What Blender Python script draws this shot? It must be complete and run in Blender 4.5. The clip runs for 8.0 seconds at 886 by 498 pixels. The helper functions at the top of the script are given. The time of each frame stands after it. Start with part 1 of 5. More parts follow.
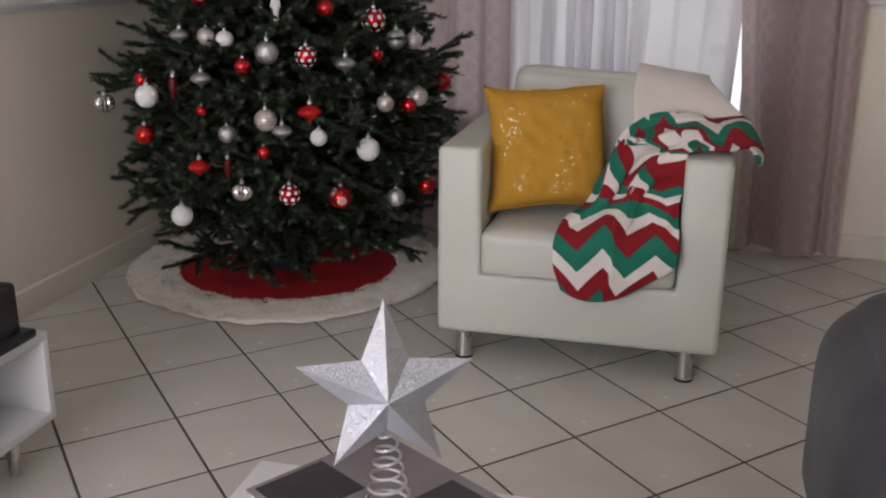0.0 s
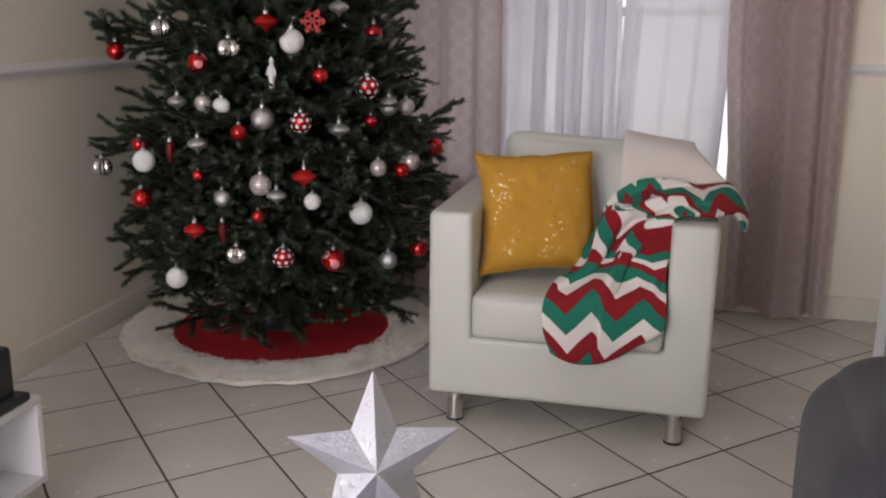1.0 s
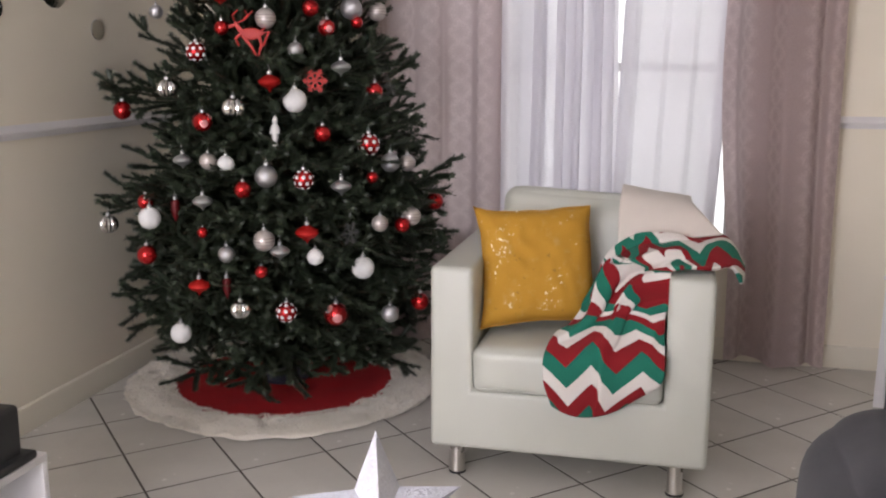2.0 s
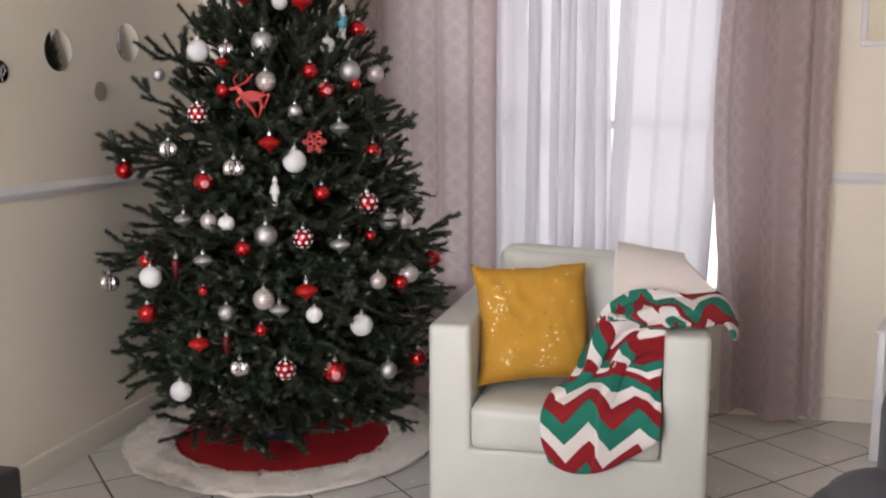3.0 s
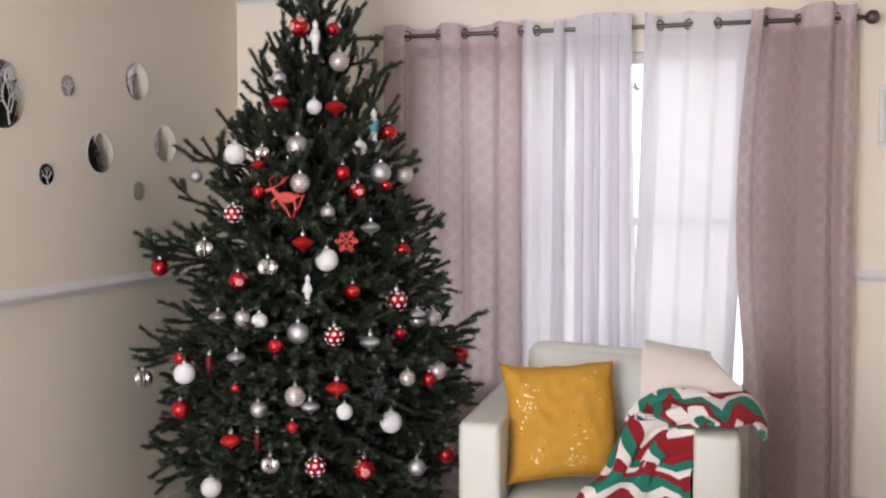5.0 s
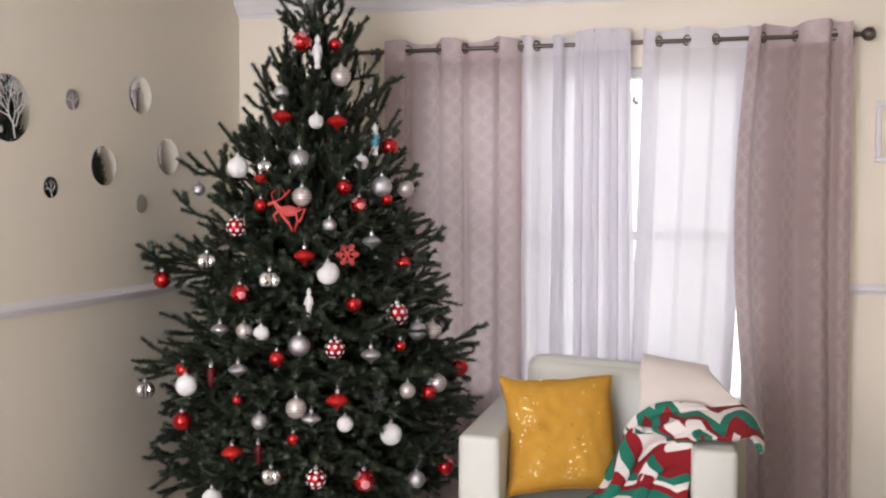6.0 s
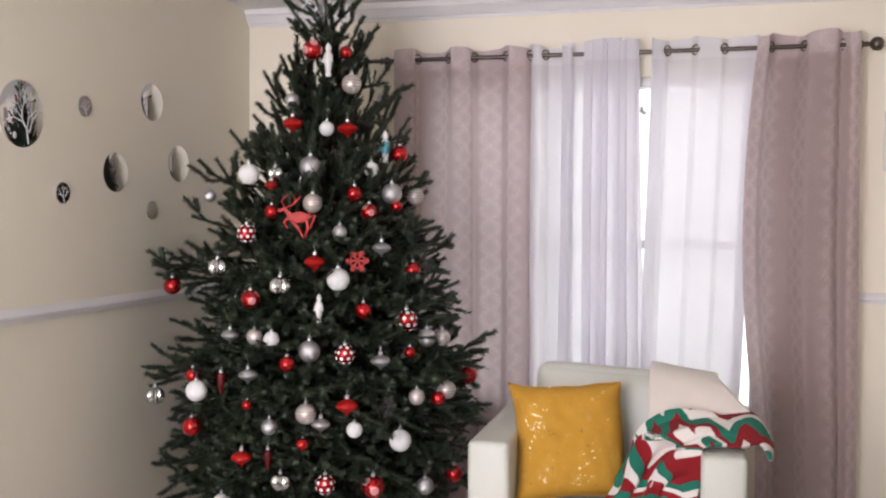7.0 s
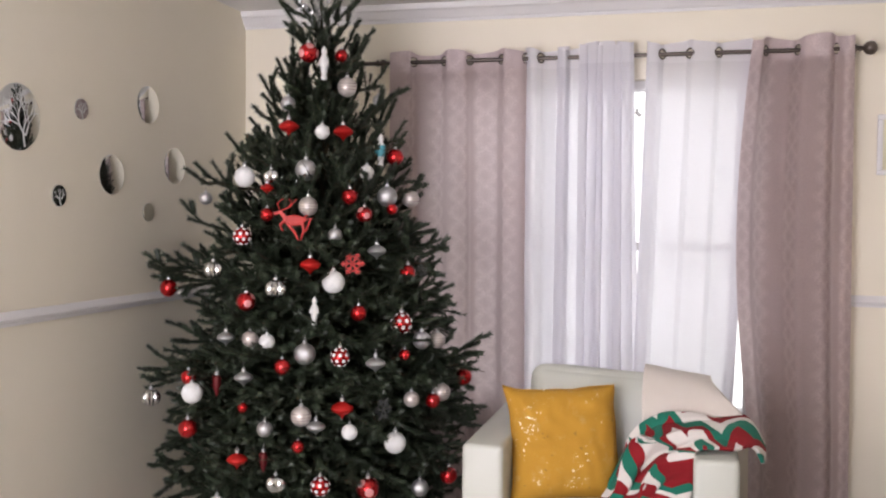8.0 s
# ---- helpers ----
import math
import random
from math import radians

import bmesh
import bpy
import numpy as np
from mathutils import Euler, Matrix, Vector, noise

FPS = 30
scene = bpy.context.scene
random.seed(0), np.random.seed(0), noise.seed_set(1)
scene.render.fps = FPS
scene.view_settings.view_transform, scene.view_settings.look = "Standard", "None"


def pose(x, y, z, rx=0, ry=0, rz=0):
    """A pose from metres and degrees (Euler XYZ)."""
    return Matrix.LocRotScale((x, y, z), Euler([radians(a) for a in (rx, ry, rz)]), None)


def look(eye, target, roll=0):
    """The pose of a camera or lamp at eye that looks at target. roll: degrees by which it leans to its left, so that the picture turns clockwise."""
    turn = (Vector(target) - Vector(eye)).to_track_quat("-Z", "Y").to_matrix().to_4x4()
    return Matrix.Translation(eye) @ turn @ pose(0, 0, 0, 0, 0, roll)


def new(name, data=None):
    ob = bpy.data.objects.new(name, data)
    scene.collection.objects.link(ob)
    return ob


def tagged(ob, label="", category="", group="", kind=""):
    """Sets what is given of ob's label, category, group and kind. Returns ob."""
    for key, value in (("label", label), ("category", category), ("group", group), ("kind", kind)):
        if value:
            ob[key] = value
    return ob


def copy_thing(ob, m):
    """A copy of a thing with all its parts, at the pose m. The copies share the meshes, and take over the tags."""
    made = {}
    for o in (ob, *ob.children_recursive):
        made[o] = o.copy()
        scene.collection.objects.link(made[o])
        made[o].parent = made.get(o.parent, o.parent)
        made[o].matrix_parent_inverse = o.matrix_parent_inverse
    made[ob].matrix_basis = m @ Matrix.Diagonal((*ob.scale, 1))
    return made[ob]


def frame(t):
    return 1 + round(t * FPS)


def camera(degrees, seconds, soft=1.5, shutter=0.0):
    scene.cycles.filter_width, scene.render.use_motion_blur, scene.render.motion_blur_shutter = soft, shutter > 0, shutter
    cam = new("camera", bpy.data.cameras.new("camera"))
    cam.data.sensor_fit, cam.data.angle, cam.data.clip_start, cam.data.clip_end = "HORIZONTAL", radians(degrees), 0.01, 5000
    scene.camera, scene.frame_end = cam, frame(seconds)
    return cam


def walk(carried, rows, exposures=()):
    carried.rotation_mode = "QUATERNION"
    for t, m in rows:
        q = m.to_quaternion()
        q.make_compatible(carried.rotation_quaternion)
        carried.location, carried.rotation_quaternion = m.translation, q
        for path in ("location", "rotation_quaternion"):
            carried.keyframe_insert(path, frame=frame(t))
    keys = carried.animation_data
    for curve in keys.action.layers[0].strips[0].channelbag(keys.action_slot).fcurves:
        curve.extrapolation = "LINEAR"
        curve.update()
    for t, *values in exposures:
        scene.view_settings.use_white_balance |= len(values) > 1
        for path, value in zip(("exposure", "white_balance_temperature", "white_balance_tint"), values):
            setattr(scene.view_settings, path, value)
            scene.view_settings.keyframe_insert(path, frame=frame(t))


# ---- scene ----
cam = camera(49.1, 8.0, soft=2.1)
PATH = [
    (0, (2.393, -2.825, 1.259), (1.938, -0.97, 0.665), 0.5),
    (0.5, (2.396, -2.835, 1.271), (1.945, -0.964, 0.727), 0.6),
    (1, (2.409, -2.858, 1.293), (1.958, -0.97, 0.81), 0.7),
    (1.5, (2.415, -2.874, 1.305), (1.974, -0.973, 0.871), 0.4),
    (1.7, (2.418, -2.883, 1.312), (1.963, -0.98, 0.896), 0.4),
    (3, (2.423, -2.936, 1.364), (1.968, -1.01, 1.074), 0.0),
    (3.5, (2.415, -2.958, 1.378), (1.953, -1.027, 1.137), 0.1),
    (4, (2.406, -2.975, 1.396), (1.935, -1.041, 1.198), 0.3),
    (4.5, (2.407, -2.996, 1.403), (1.925, -1.06, 1.257), 0.1),
    (4.7, (2.402, -2.999, 1.405), (1.907, -1.066, 1.277), -0.1),
    (6, (2.405, -3.035, 1.426), (1.911, -1.1, 1.334), 0.2),
    (6.5, (2.399, -3.048, 1.424), (1.903, -1.112, 1.349), 0.4),
    (7, (2.393, -3.052, 1.409), (1.888, -1.118, 1.341), 0.4),
    (7.5, (2.398, -3.055, 1.412), (1.892, -1.122, 1.332), 0.7),
    (8, (2.402, -3.066, 1.426), (1.904, -1.13, 1.355), 0.5),
]
walk(cam, [(t, look(eye, target, roll)) for t, eye, target, roll in PATH],
     exposures=[(0.0, -1.12), (0.75, -1.05), (1.5, -0.75), (3.0, -0.5), (3.75, -0.38), (4.5, -0.34), (6.0, -0.31), (8.0, -0.35)])

# ---- world, light, exposure ----
world = bpy.data.worlds.new("sky")
scene.world = world
world.use_nodes = True
wn = world.node_tree
sky = wn.nodes.new("ShaderNodeTexSky")
sky.sky_type = "NISHITA"
sky.sun_disc = False
sky.sun_elevation, sky.sun_rotation = radians(42), radians(20)
wn.links.new(sky.outputs[0], wn.nodes["Background"].inputs[0])
wn.nodes["Background"].inputs[1].default_value = 0.12

sun = new("sun", bpy.data.lights.new("sun", "SUN"))
sun.data.energy, sun.data.angle, sun.data.color = 2.5, radians(0.6), (1.0, 0.95, 0.88)
sun.matrix_world = look((0.9, 7.0, 6.0), (2.2, 1.4, 1.0))


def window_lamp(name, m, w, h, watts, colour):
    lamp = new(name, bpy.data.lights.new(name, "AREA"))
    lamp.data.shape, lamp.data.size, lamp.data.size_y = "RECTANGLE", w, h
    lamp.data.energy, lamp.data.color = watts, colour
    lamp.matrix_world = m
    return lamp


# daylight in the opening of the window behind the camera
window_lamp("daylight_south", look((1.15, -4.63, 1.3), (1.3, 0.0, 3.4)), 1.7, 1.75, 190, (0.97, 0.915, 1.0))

# ---- materials ----
def nodes_of(name):
    m = bpy.data.materials.new(name)
    m.use_nodes = True
    return m, m.node_tree, m.node_tree.nodes["Principled BSDF"]


def add(nt, kind, **vals):
    n = nt.nodes.new(kind)
    for k, v in vals.items():
        n.inputs[k.replace("_", " ")].default_value = v
    return n


def mth(nt, op, a, b=None, c=None):
    n = nt.nodes.new("ShaderNodeMath")
    n.operation = op
    for i, v in enumerate((a, b, c)):
        if v is None:
            continue
        if isinstance(v, (int, float)):
            n.inputs[i].default_value = v
        else:
            nt.links.new(v, n.inputs[i])
    return n.outputs[0]


def mix_col(nt, fac, a, b):
    n = nt.nodes.new("ShaderNodeMix")
    n.data_type = "RGBA"
    for sock, v in ((n.inputs[0], fac), (n.inputs[6], a), (n.inputs[7], b)):
        if isinstance(v, (int, float)):
            sock.default_value = v
        elif isinstance(v, tuple):
            sock.default_value = (*v[:3], 1)
        else:
            nt.links.new(v, sock)
    return n.outputs[2]


def noise_of(nt, scale, detail=4.0, coord="Object", rough=0.55):
    co = nt.nodes.new("ShaderNodeTexCoord")
    n = add(nt, "ShaderNodeTexNoise", Scale=scale, Detail=detail, Roughness=rough)
    nt.links.new(co.outputs[coord], n.inputs["Vector"])
    return n.outputs["Fac"]


def ramp(nt, fac, lo, hi):
    n = nt.nodes.new("ShaderNodeMapRange")
    n.inputs["From Min"].default_value, n.inputs["From Max"].default_value = lo, hi
    nt.links.new(fac, n.inputs["Value"])
    return n.outputs[0]


def bump_to(nt, bsdf, height, strength, dist):
    b = add(nt, "ShaderNodeBump", Strength=strength, Distance=dist)
    nt.links.new(height, b.inputs["Height"])
    nt.links.new(b.outputs[0], bsdf.inputs["Normal"])


def surface(name, c1, c2, rough=0.6, metal=0.0, big=2.0, fine=60.0, bump=0.15, dist=0.002, sheen=0.0, coat=0.0, rvar=0.08):
    """A plain surface whose colour wanders between c1 and c2 at two scales, with fine relief."""
    m, nt, p = nodes_of(name)
    a, b = noise_of(nt, big), noise_of(nt, fine)
    f = mth(nt, "ADD", mth(nt, "MULTIPLY", ramp(nt, a, 0.3, 0.7), 0.65), mth(nt, "MULTIPLY", b, 0.35))
    nt.links.new(mix_col(nt, f, c1, c2), p.inputs["Base Color"])
    nt.links.new(mth(nt, "ADD", mth(nt, "MULTIPLY", a, 2 * rvar), rough - rvar), p.inputs["Roughness"])
    p.inputs["Metallic"].default_value = metal
    p.inputs["Sheen Weight"].default_value = sheen
    p.inputs["Coat Weight"].default_value = coat
    if bump:
        bump_to(nt, p, b, bump, dist)
    return m


WALL = surface("wall_paint", (0.79, 0.737, 0.612), (0.83, 0.777, 0.652), 0.55, big=1.2, fine=240, bump=0.12, dist=0.001)
TRIM = surface("trim_paint", (0.70, 0.69, 0.70), (0.76, 0.75, 0.75), 0.38, big=3, fine=120, bump=0.05)
BASEB = surface("baseboard_paint", (0.70, 0.66, 0.56), (0.75, 0.71, 0.60), 0.4, big=3, fine=120, bump=0.05)
CEIL = surface("ceiling_paint", (0.80, 0.79, 0.78), (0.83, 0.82, 0.80), 0.8, big=2, fine=160, bump=0.3, dist=0.002)
GROUT = surface("grout", (0.055, 0.045, 0.038), (0.09, 0.075, 0.065), 0.85, big=5, fine=200, bump=0.3)
LEATHER = surface("white_leather", (0.50, 0.515, 0.46), (0.55, 0.565, 0.505), 0.42, big=3, fine=420, bump=0.22, dist=0.0015)
CHROME = surface("brushed_steel", (0.55, 0.53, 0.51), (0.66, 0.64, 0.61), 0.28, metal=1.0, big=8, fine=300, bump=0.05)
BRONZE = surface("bronze_rod", (0.10, 0.085, 0.075), (0.16, 0.135, 0.12), 0.35, metal=0.9, big=6, fine=200, bump=0.05)
RUBBER = surface("black_plastic", (0.012, 0.012, 0.014), (0.02, 0.02, 0.022), 0.4, big=6, fine=200, bump=0.1)
WHITE_LAC = surface("white_lacquer", (0.74, 0.74, 0.76), (0.78, 0.78, 0.79), 0.32, big=3, fine=90, bump=0.03)
VELVET = surface("grey_velvet", (0.022, 0.022, 0.027), (0.064, 0.064, 0.075), 0.9, big=5, fine=240, bump=0.6, dist=0.002, sheen=0.08)
FUR = surface("white_fur", (0.80, 0.75, 0.65), (0.92, 0.88, 0.80), 0.95, big=14, fine=180, bump=0.9, dist=0.006, sheen=0.4)
SKIRT_RED = surface("red_plush", (0.36, 0.002, 0.006), (0.52, 0.005, 0.010), 0.9, big=7, fine=260, bump=0.6, dist=0.003)
BARK = surface("bark", (0.05, 0.035, 0.022), (0.13, 0.095, 0.06), 0.9, big=20, fine=120, bump=0.8, dist=0.004)
CREAM_KNIT = surface("cream_knit", (0.58, 0.53, 0.48), (0.66, 0.61, 0.555), 0.95, big=6, fine=500, bump=0.5, dist=0.002, sheen=0.2)
PAPER = surface("paper", (0.62, 0.60, 0.62), (0.70, 0.68, 0.70), 0.5, big=8, fine=100, bump=0.05)
DARKPRINT = surface("dark_print", (0.035, 0.03, 0.035), (0.08, 0.07, 0.075), 0.25, big=6, fine=60, bump=0.02)
GREYPRINT = surface("grey_print", (0.20, 0.18, 0.19), (0.28, 0.25, 0.26), 0.25, big=5, fine=60, bump=0.02)


def tile_material():
    m, nt, p = nodes_of("ceramic_tile")
    a, b, c = noise_of(nt, 3.5), noise_of(nt, 40), noise_of(nt, 260, 2)
    rnd = nt.nodes.new("ShaderNodeObjectInfo").outputs["Random"]
    f = mth(nt, "ADD", mth(nt, "MULTIPLY", ramp(nt, a, 0.3, 0.7), 0.5), mth(nt, "MULTIPLY", b, 0.18))
    f = mth(nt, "ADD", f, mth(nt, "MULTIPLY", rnd, 0.35))
    nt.links.new(mix_col(nt, f, (0.52, 0.505, 0.465), (0.66, 0.64, 0.595)), p.inputs["Base Color"])
    nt.links.new(mth(nt, "ADD", mth(nt, "MULTIPLY", ramp(nt, a, 0.3, 0.7), 0.07), 0.21), p.inputs["Roughness"])
    bump_to(nt, p, mth(nt, "ADD", a, mth(nt, "MULTIPLY", c, 0.06)), 0.08, 0.003)
    return m


TILE = tile_material()


def needle_material():
    m, nt, p = nodes_of("fir_needles")
    rnd = nt.nodes.new("ShaderNodeNewGeometry").outputs["Random Per Island"]
    big = noise_of(nt, 7.0)
    f = mth(nt, "ADD", mth(nt, "MULTIPLY", rnd, 0.6), mth(nt, "MULTIPLY", ramp(nt, big, 0.3, 0.7), 0.4))
    nt.links.new(mix_col(nt, f, (0.010, 0.018, 0.010), (0.058, 0.078, 0.046)), p.inputs["Base Color"])
    p.inputs["Roughness"].default_value = 0.42
    return m


NEEDLE = needle_material()


def cloth(name, thin, build):
    """A woven cloth: diffuse front with light passing through; thin: the share of it that is open mesh."""
    m = bpy.data.materials.new(name)
    m.use_nodes = True
    nt = m.node_tree
    nt.nodes.remove(nt.nodes["Principled BSDF"])
    out = nt.nodes["Material Output"]
    d, t = nt.nodes.new("ShaderNodeBsdfDiffuse"), nt.nodes.new("ShaderNodeBsdfTranslucent")
    col, through_share, height = build(nt)
    for n in (d, t):
        nt.links.new(col, n.inputs["Color"])
    if height is not None:
        b = add(nt, "ShaderNodeBump", Strength=0.3, Distance=0.002)
        nt.links.new(height, b.inputs["Height"])
        nt.links.new(b.outputs[0], d.inputs["Normal"])
    mx = nt.nodes.new("ShaderNodeMixShader")
    mx.inputs[0].default_value = through_share
    nt.links.new(d.outputs[0], mx.inputs[1])
    nt.links.new(t.outputs[0], mx.inputs[2])
    last = mx
    if thin > 0:
        tr = nt.nodes.new("ShaderNodeBsdfTransparent")
        last = nt.nodes.new("ShaderNodeMixShader")
        last.inputs[0].default_value = thin
        nt.links.new(mx.outputs[0], last.inputs[1])
        nt.links.new(tr.outputs[0], last.inputs[2])
    nt.links.new(last.outputs[0], out.inputs["Surface"])
    return m


def jacquard(nt):
    """Ogee chains woven lighter into a mauve-grey ground; UV in metres."""
    uv = nt.nodes.new("ShaderNodeTexCoord").outputs["UV"]
    sep = nt.nodes.new("ShaderNodeSeparateXYZ")
    nt.links.new(uv, sep.inputs[0])
    u, v = sep.outputs[0], sep.outputs[1]
    sway = mth(nt, "MULTIPLY", mth(nt, "SINE", mth(nt, "MULTIPLY", v, 2 * math.pi / 0.17)), 0.024)
    lines = []
    for sgn in (1, -1):
        x = mth(nt, "ADD", u, mth(nt, "MULTIPLY", sway, sgn))
        s = mth(nt, "ABSOLUTE", mth(nt, "SINE", mth(nt, "MULTIPLY", x, math.pi / 0.125)))
        lines.append(ramp(nt, s, 0.50, 0.06))
    chain = mth(nt, "MAXIMUM", lines[0], lines[1])
    n1, n2 = noise_of(nt, 160, 3), noise_of(nt, 5, 3)
    f = mth(nt, "ADD", mth(nt, "MULTIPLY", mth(nt, "MULTIPLY", chain, ramp(nt, n1, 0.25, 0.75)), 0.5), mth(nt, "MULTIPLY", n1, 0.4))
    f = mth(nt, "ADD", f, mth(nt, "MULTIPLY", mth(nt, "SUBTRACT", n2, 0.5), 0.3))
    return mix_col(nt, f, (0.49, 0.40, 0.405), (0.77, 0.675, 0.67)), 0.55, f


def voile(nt):
    n1 = noise_of(nt, 300, 2)
    return mix_col(nt, n1, (0.84, 0.83, 0.87), (0.93, 0.92, 0.96)), 0.6, None


JACQUARD = cloth("mauve_jacquard", 0.0, jacquard)
JACQUARD_DOUBLE = cloth("doubled_mauve_jacquard", 0.0, lambda nt: (jacquard(nt)[0], 0.15, None))
VOILE = cloth("white_voile", 0.07, voile)
VOILE_DOUBLE = cloth("doubled_white_voile", 0.0, lambda nt: (voile(nt)[0], 0.45, None))


def pillow_material():
    """Mustard cotton with gold foil flecks worn off in patches."""
    m, nt, p = nodes_of("mustard_foil_cotton")
    weave, blot = noise_of(nt, 350, 2), noise_of(nt, 6.5, 2)
    fleck = noise_of(nt, 62, 2, rough=0.65)
    base = mix_col(nt, mth(nt, "ADD", mth(nt, "MULTIPLY", weave, 0.4), mth(nt, "MULTIPLY", blot, 0.6)), (0.36, 0.18, 0.012), (0.56, 0.30, 0.030))
    foil = mth(nt, "MULTIPLY", ramp(nt, fleck, 0.600, 0.640), ramp(nt, blot, 0.50, 0.58))
    foil.node.use_clamp = True
    rub = mth(nt, "MULTIPLY", ramp(nt, noise_of(nt, 24, 4, rough=0.7), 0.56, 0.72), 0.35)
    base = mix_col(nt, rub, base, (0.50, 0.36, 0.16))
    dark = mth(nt, "MULTIPLY", ramp(nt, noise_of(nt, 40, 2, rough=0.7), 0.68, 0.72), 0.5)
    base = mix_col(nt, dark, base, (0.20, 0.13, 0.03))
    nt.links.new(mix_col(nt, foil, base, (0.86, 0.76, 0.54)), p.inputs["Base Color"])
    nt.links.new(mth(nt, "MULTIPLY", foil, 0.35), p.inputs["Metallic"])
    nt.links.new(mth(nt, "SUBTRACT", 0.85, mth(nt, "MULTIPLY", foil, 0.35)), p.inputs["Roughness"])
    bump_to(nt, p, mth(nt, "ADD", mth(nt, "MULTIPLY", weave, 0.6), mth(nt, "MULTIPLY", rub, 1.5)), 0.4, 0.002)
    return m


PILLOW = pillow_material()


def chevron_material():
    """Knitted zigzag bands of red, white and green; UV: turns of the zigzag across, bands along."""
    m, nt, p = nodes_of("chevron_knit")
    uv = nt.nodes.new("ShaderNodeTexCoord").outputs["UV"]
    sep = nt.nodes.new("ShaderNodeSeparateXYZ")
    nt.links.new(uv, sep.inputs[0])
    zig = mth(nt, "ABSOLUTE", mth(nt, "SUBTRACT", mth(nt, "FRACT", sep.outputs[0]), 0.5))
    band = mth(nt, "ADD", sep.outputs[1], mth(nt, "MULTIPLY", zig, 2.5))
    third = mth(nt, "FRACT", mth(nt, "DIVIDE", band, 3.0))
    knit = noise_of(nt, 420, 2)
    white = mix_col(nt, knit, (0.66, 0.62, 0.58), (0.76, 0.72, 0.68))
    red = mix_col(nt, knit, (0.19, 0.003, 0.007), (0.27, 0.006, 0.012))
    green = mix_col(nt, knit, (0.006, 0.13, 0.085), (0.012, 0.19, 0.125))
    c = mix_col(nt, mth(nt, "GREATER_THAN", third, 0.35), red, white)
    c = mix_col(nt, mth(nt, "GREATER_THAN", third, 0.65), c, green)
    nt.links.new(c, p.inputs["Base Color"])
    p.inputs["Roughness"].default_value = 0.95
    bump_to(nt, p, knit, 0.6, 0.003)
    return m


CHEVRON = chevron_material()


def shiny(name, c, rough, metal=1.0, sparkle=0.0, coat=0.0):
    """A bauble's skin; sparkle: how strongly glitter grains tilt the surface."""
    m, nt, p = nodes_of(name)
    n = noise_of(nt, 240, 2)
    d = tuple(v * 0.78 for v in c)
    nt.links.new(mix_col(nt, n, d, c), p.inputs["Base Color"])
    p.inputs["Metallic"].default_value, p.inputs["Roughness"].default_value = metal, rough
    p.inputs["Coat Weight"].default_value = coat
    if sparkle:
        co = nt.nodes.new("ShaderNodeTexCoord")
        v = add(nt, "ShaderNodeTexVoronoi", Scale=1000.0)
        nt.links.new(co.outputs["Object"], v.inputs["Vector"])
        off = nt.nodes.new("ShaderNodeVectorMath")
        off.operation = "SUBTRACT"
        nt.links.new(v.outputs["Color"], off.inputs[0])
        off.inputs[1].default_value = (0.5, 0.5, 0.5)
        tilt = nt.nodes.new("ShaderNodeVectorMath")
        tilt.operation = "SCALE"
        tilt.inputs["Scale"].default_value = sparkle
        nt.links.new(off.outputs[0], tilt.inputs[0])
        both = nt.nodes.new("ShaderNodeVectorMath")
        nt.links.new(tilt.outputs[0], both.inputs[0])
        nt.links.new(nt.nodes.new("ShaderNodeNewGeometry").outputs["Normal"], both.inputs[1])
        unit_n = nt.nodes.new("ShaderNodeVectorMath")
        unit_n.operation = "NORMALIZE"
        nt.links.new(both.outputs[0], unit_n.inputs[0])
        nt.links.new(unit_n.outputs[0], p.inputs["Normal"])
    return m


RED_GLOSS = shiny("red_gloss", (0.55, 0.012, 0.015), 0.16, 0.75, coat=0.5)
RED_SATIN = shiny("red_satin", (0.50, 0.012, 0.010), 0.42, 0.45)
RED_MATTE = shiny("red_matte", (0.44, 0.018, 0.012), 0.55, 0.0)
RED_DARK = shiny("dark_red_glass", (0.11, 0.004, 0.007), 0.35, 0.4)
WHITE_GLIT = shiny("white_glitter", (0.80, 0.80, 0.80), 0.6, 0.0, sparkle=0.5)
SILVER_GLIT = shiny("silver_glitter", (0.60, 0.60, 0.62), 0.34, 0.85, sparkle=0.7)
SILVER_GLOSS = shiny("silver_gloss", (0.80, 0.80, 0.80), 0.12, 1.0)
SILVER_SATIN = shiny("silver_satin", (0.56, 0.57, 0.58), 0.35, 0.8)
CHAMPAGNE = shiny("champagne_satin", (0.66, 0.60, 0.57), 0.36, 0.5)
PINKISH = shiny("pink_frost", (0.72, 0.30, 0.30), 0.5, 0.2, sparkle=0.4)
STAR_GLIT = shiny("star_glitter", (0.60, 0.62, 0.69), 0.40, 0.9, sparkle=0.70)
CERAMIC = shiny("white_ceramic", (0.72, 0.72, 0.71), 0.3, 0.0, coat=0.3)
TEAL = shiny("teal_paint", (0.10, 0.42, 0.52), 0.4, 0.0)
STRIPE = shiny("grey_stripe", (0.30, 0.24, 0.23), 0.45, 0.4)
PEWTER = shiny("pewter", (0.17, 0.175, 0.18), 0.5, 0.7)
MIRROR = shiny("mirror_glass", (0.86, 0.88, 0.88), 0.02, 1.0)


def glass_material():
    m, nt, p = nodes_of("window_glass")
    p.inputs["Transmission Weight"].default_value = 1.0
    p.inputs["Roughness"].default_value = 0.0
    p.inputs["IOR"].default_value = 1.45
    return m


GLASS = glass_material()


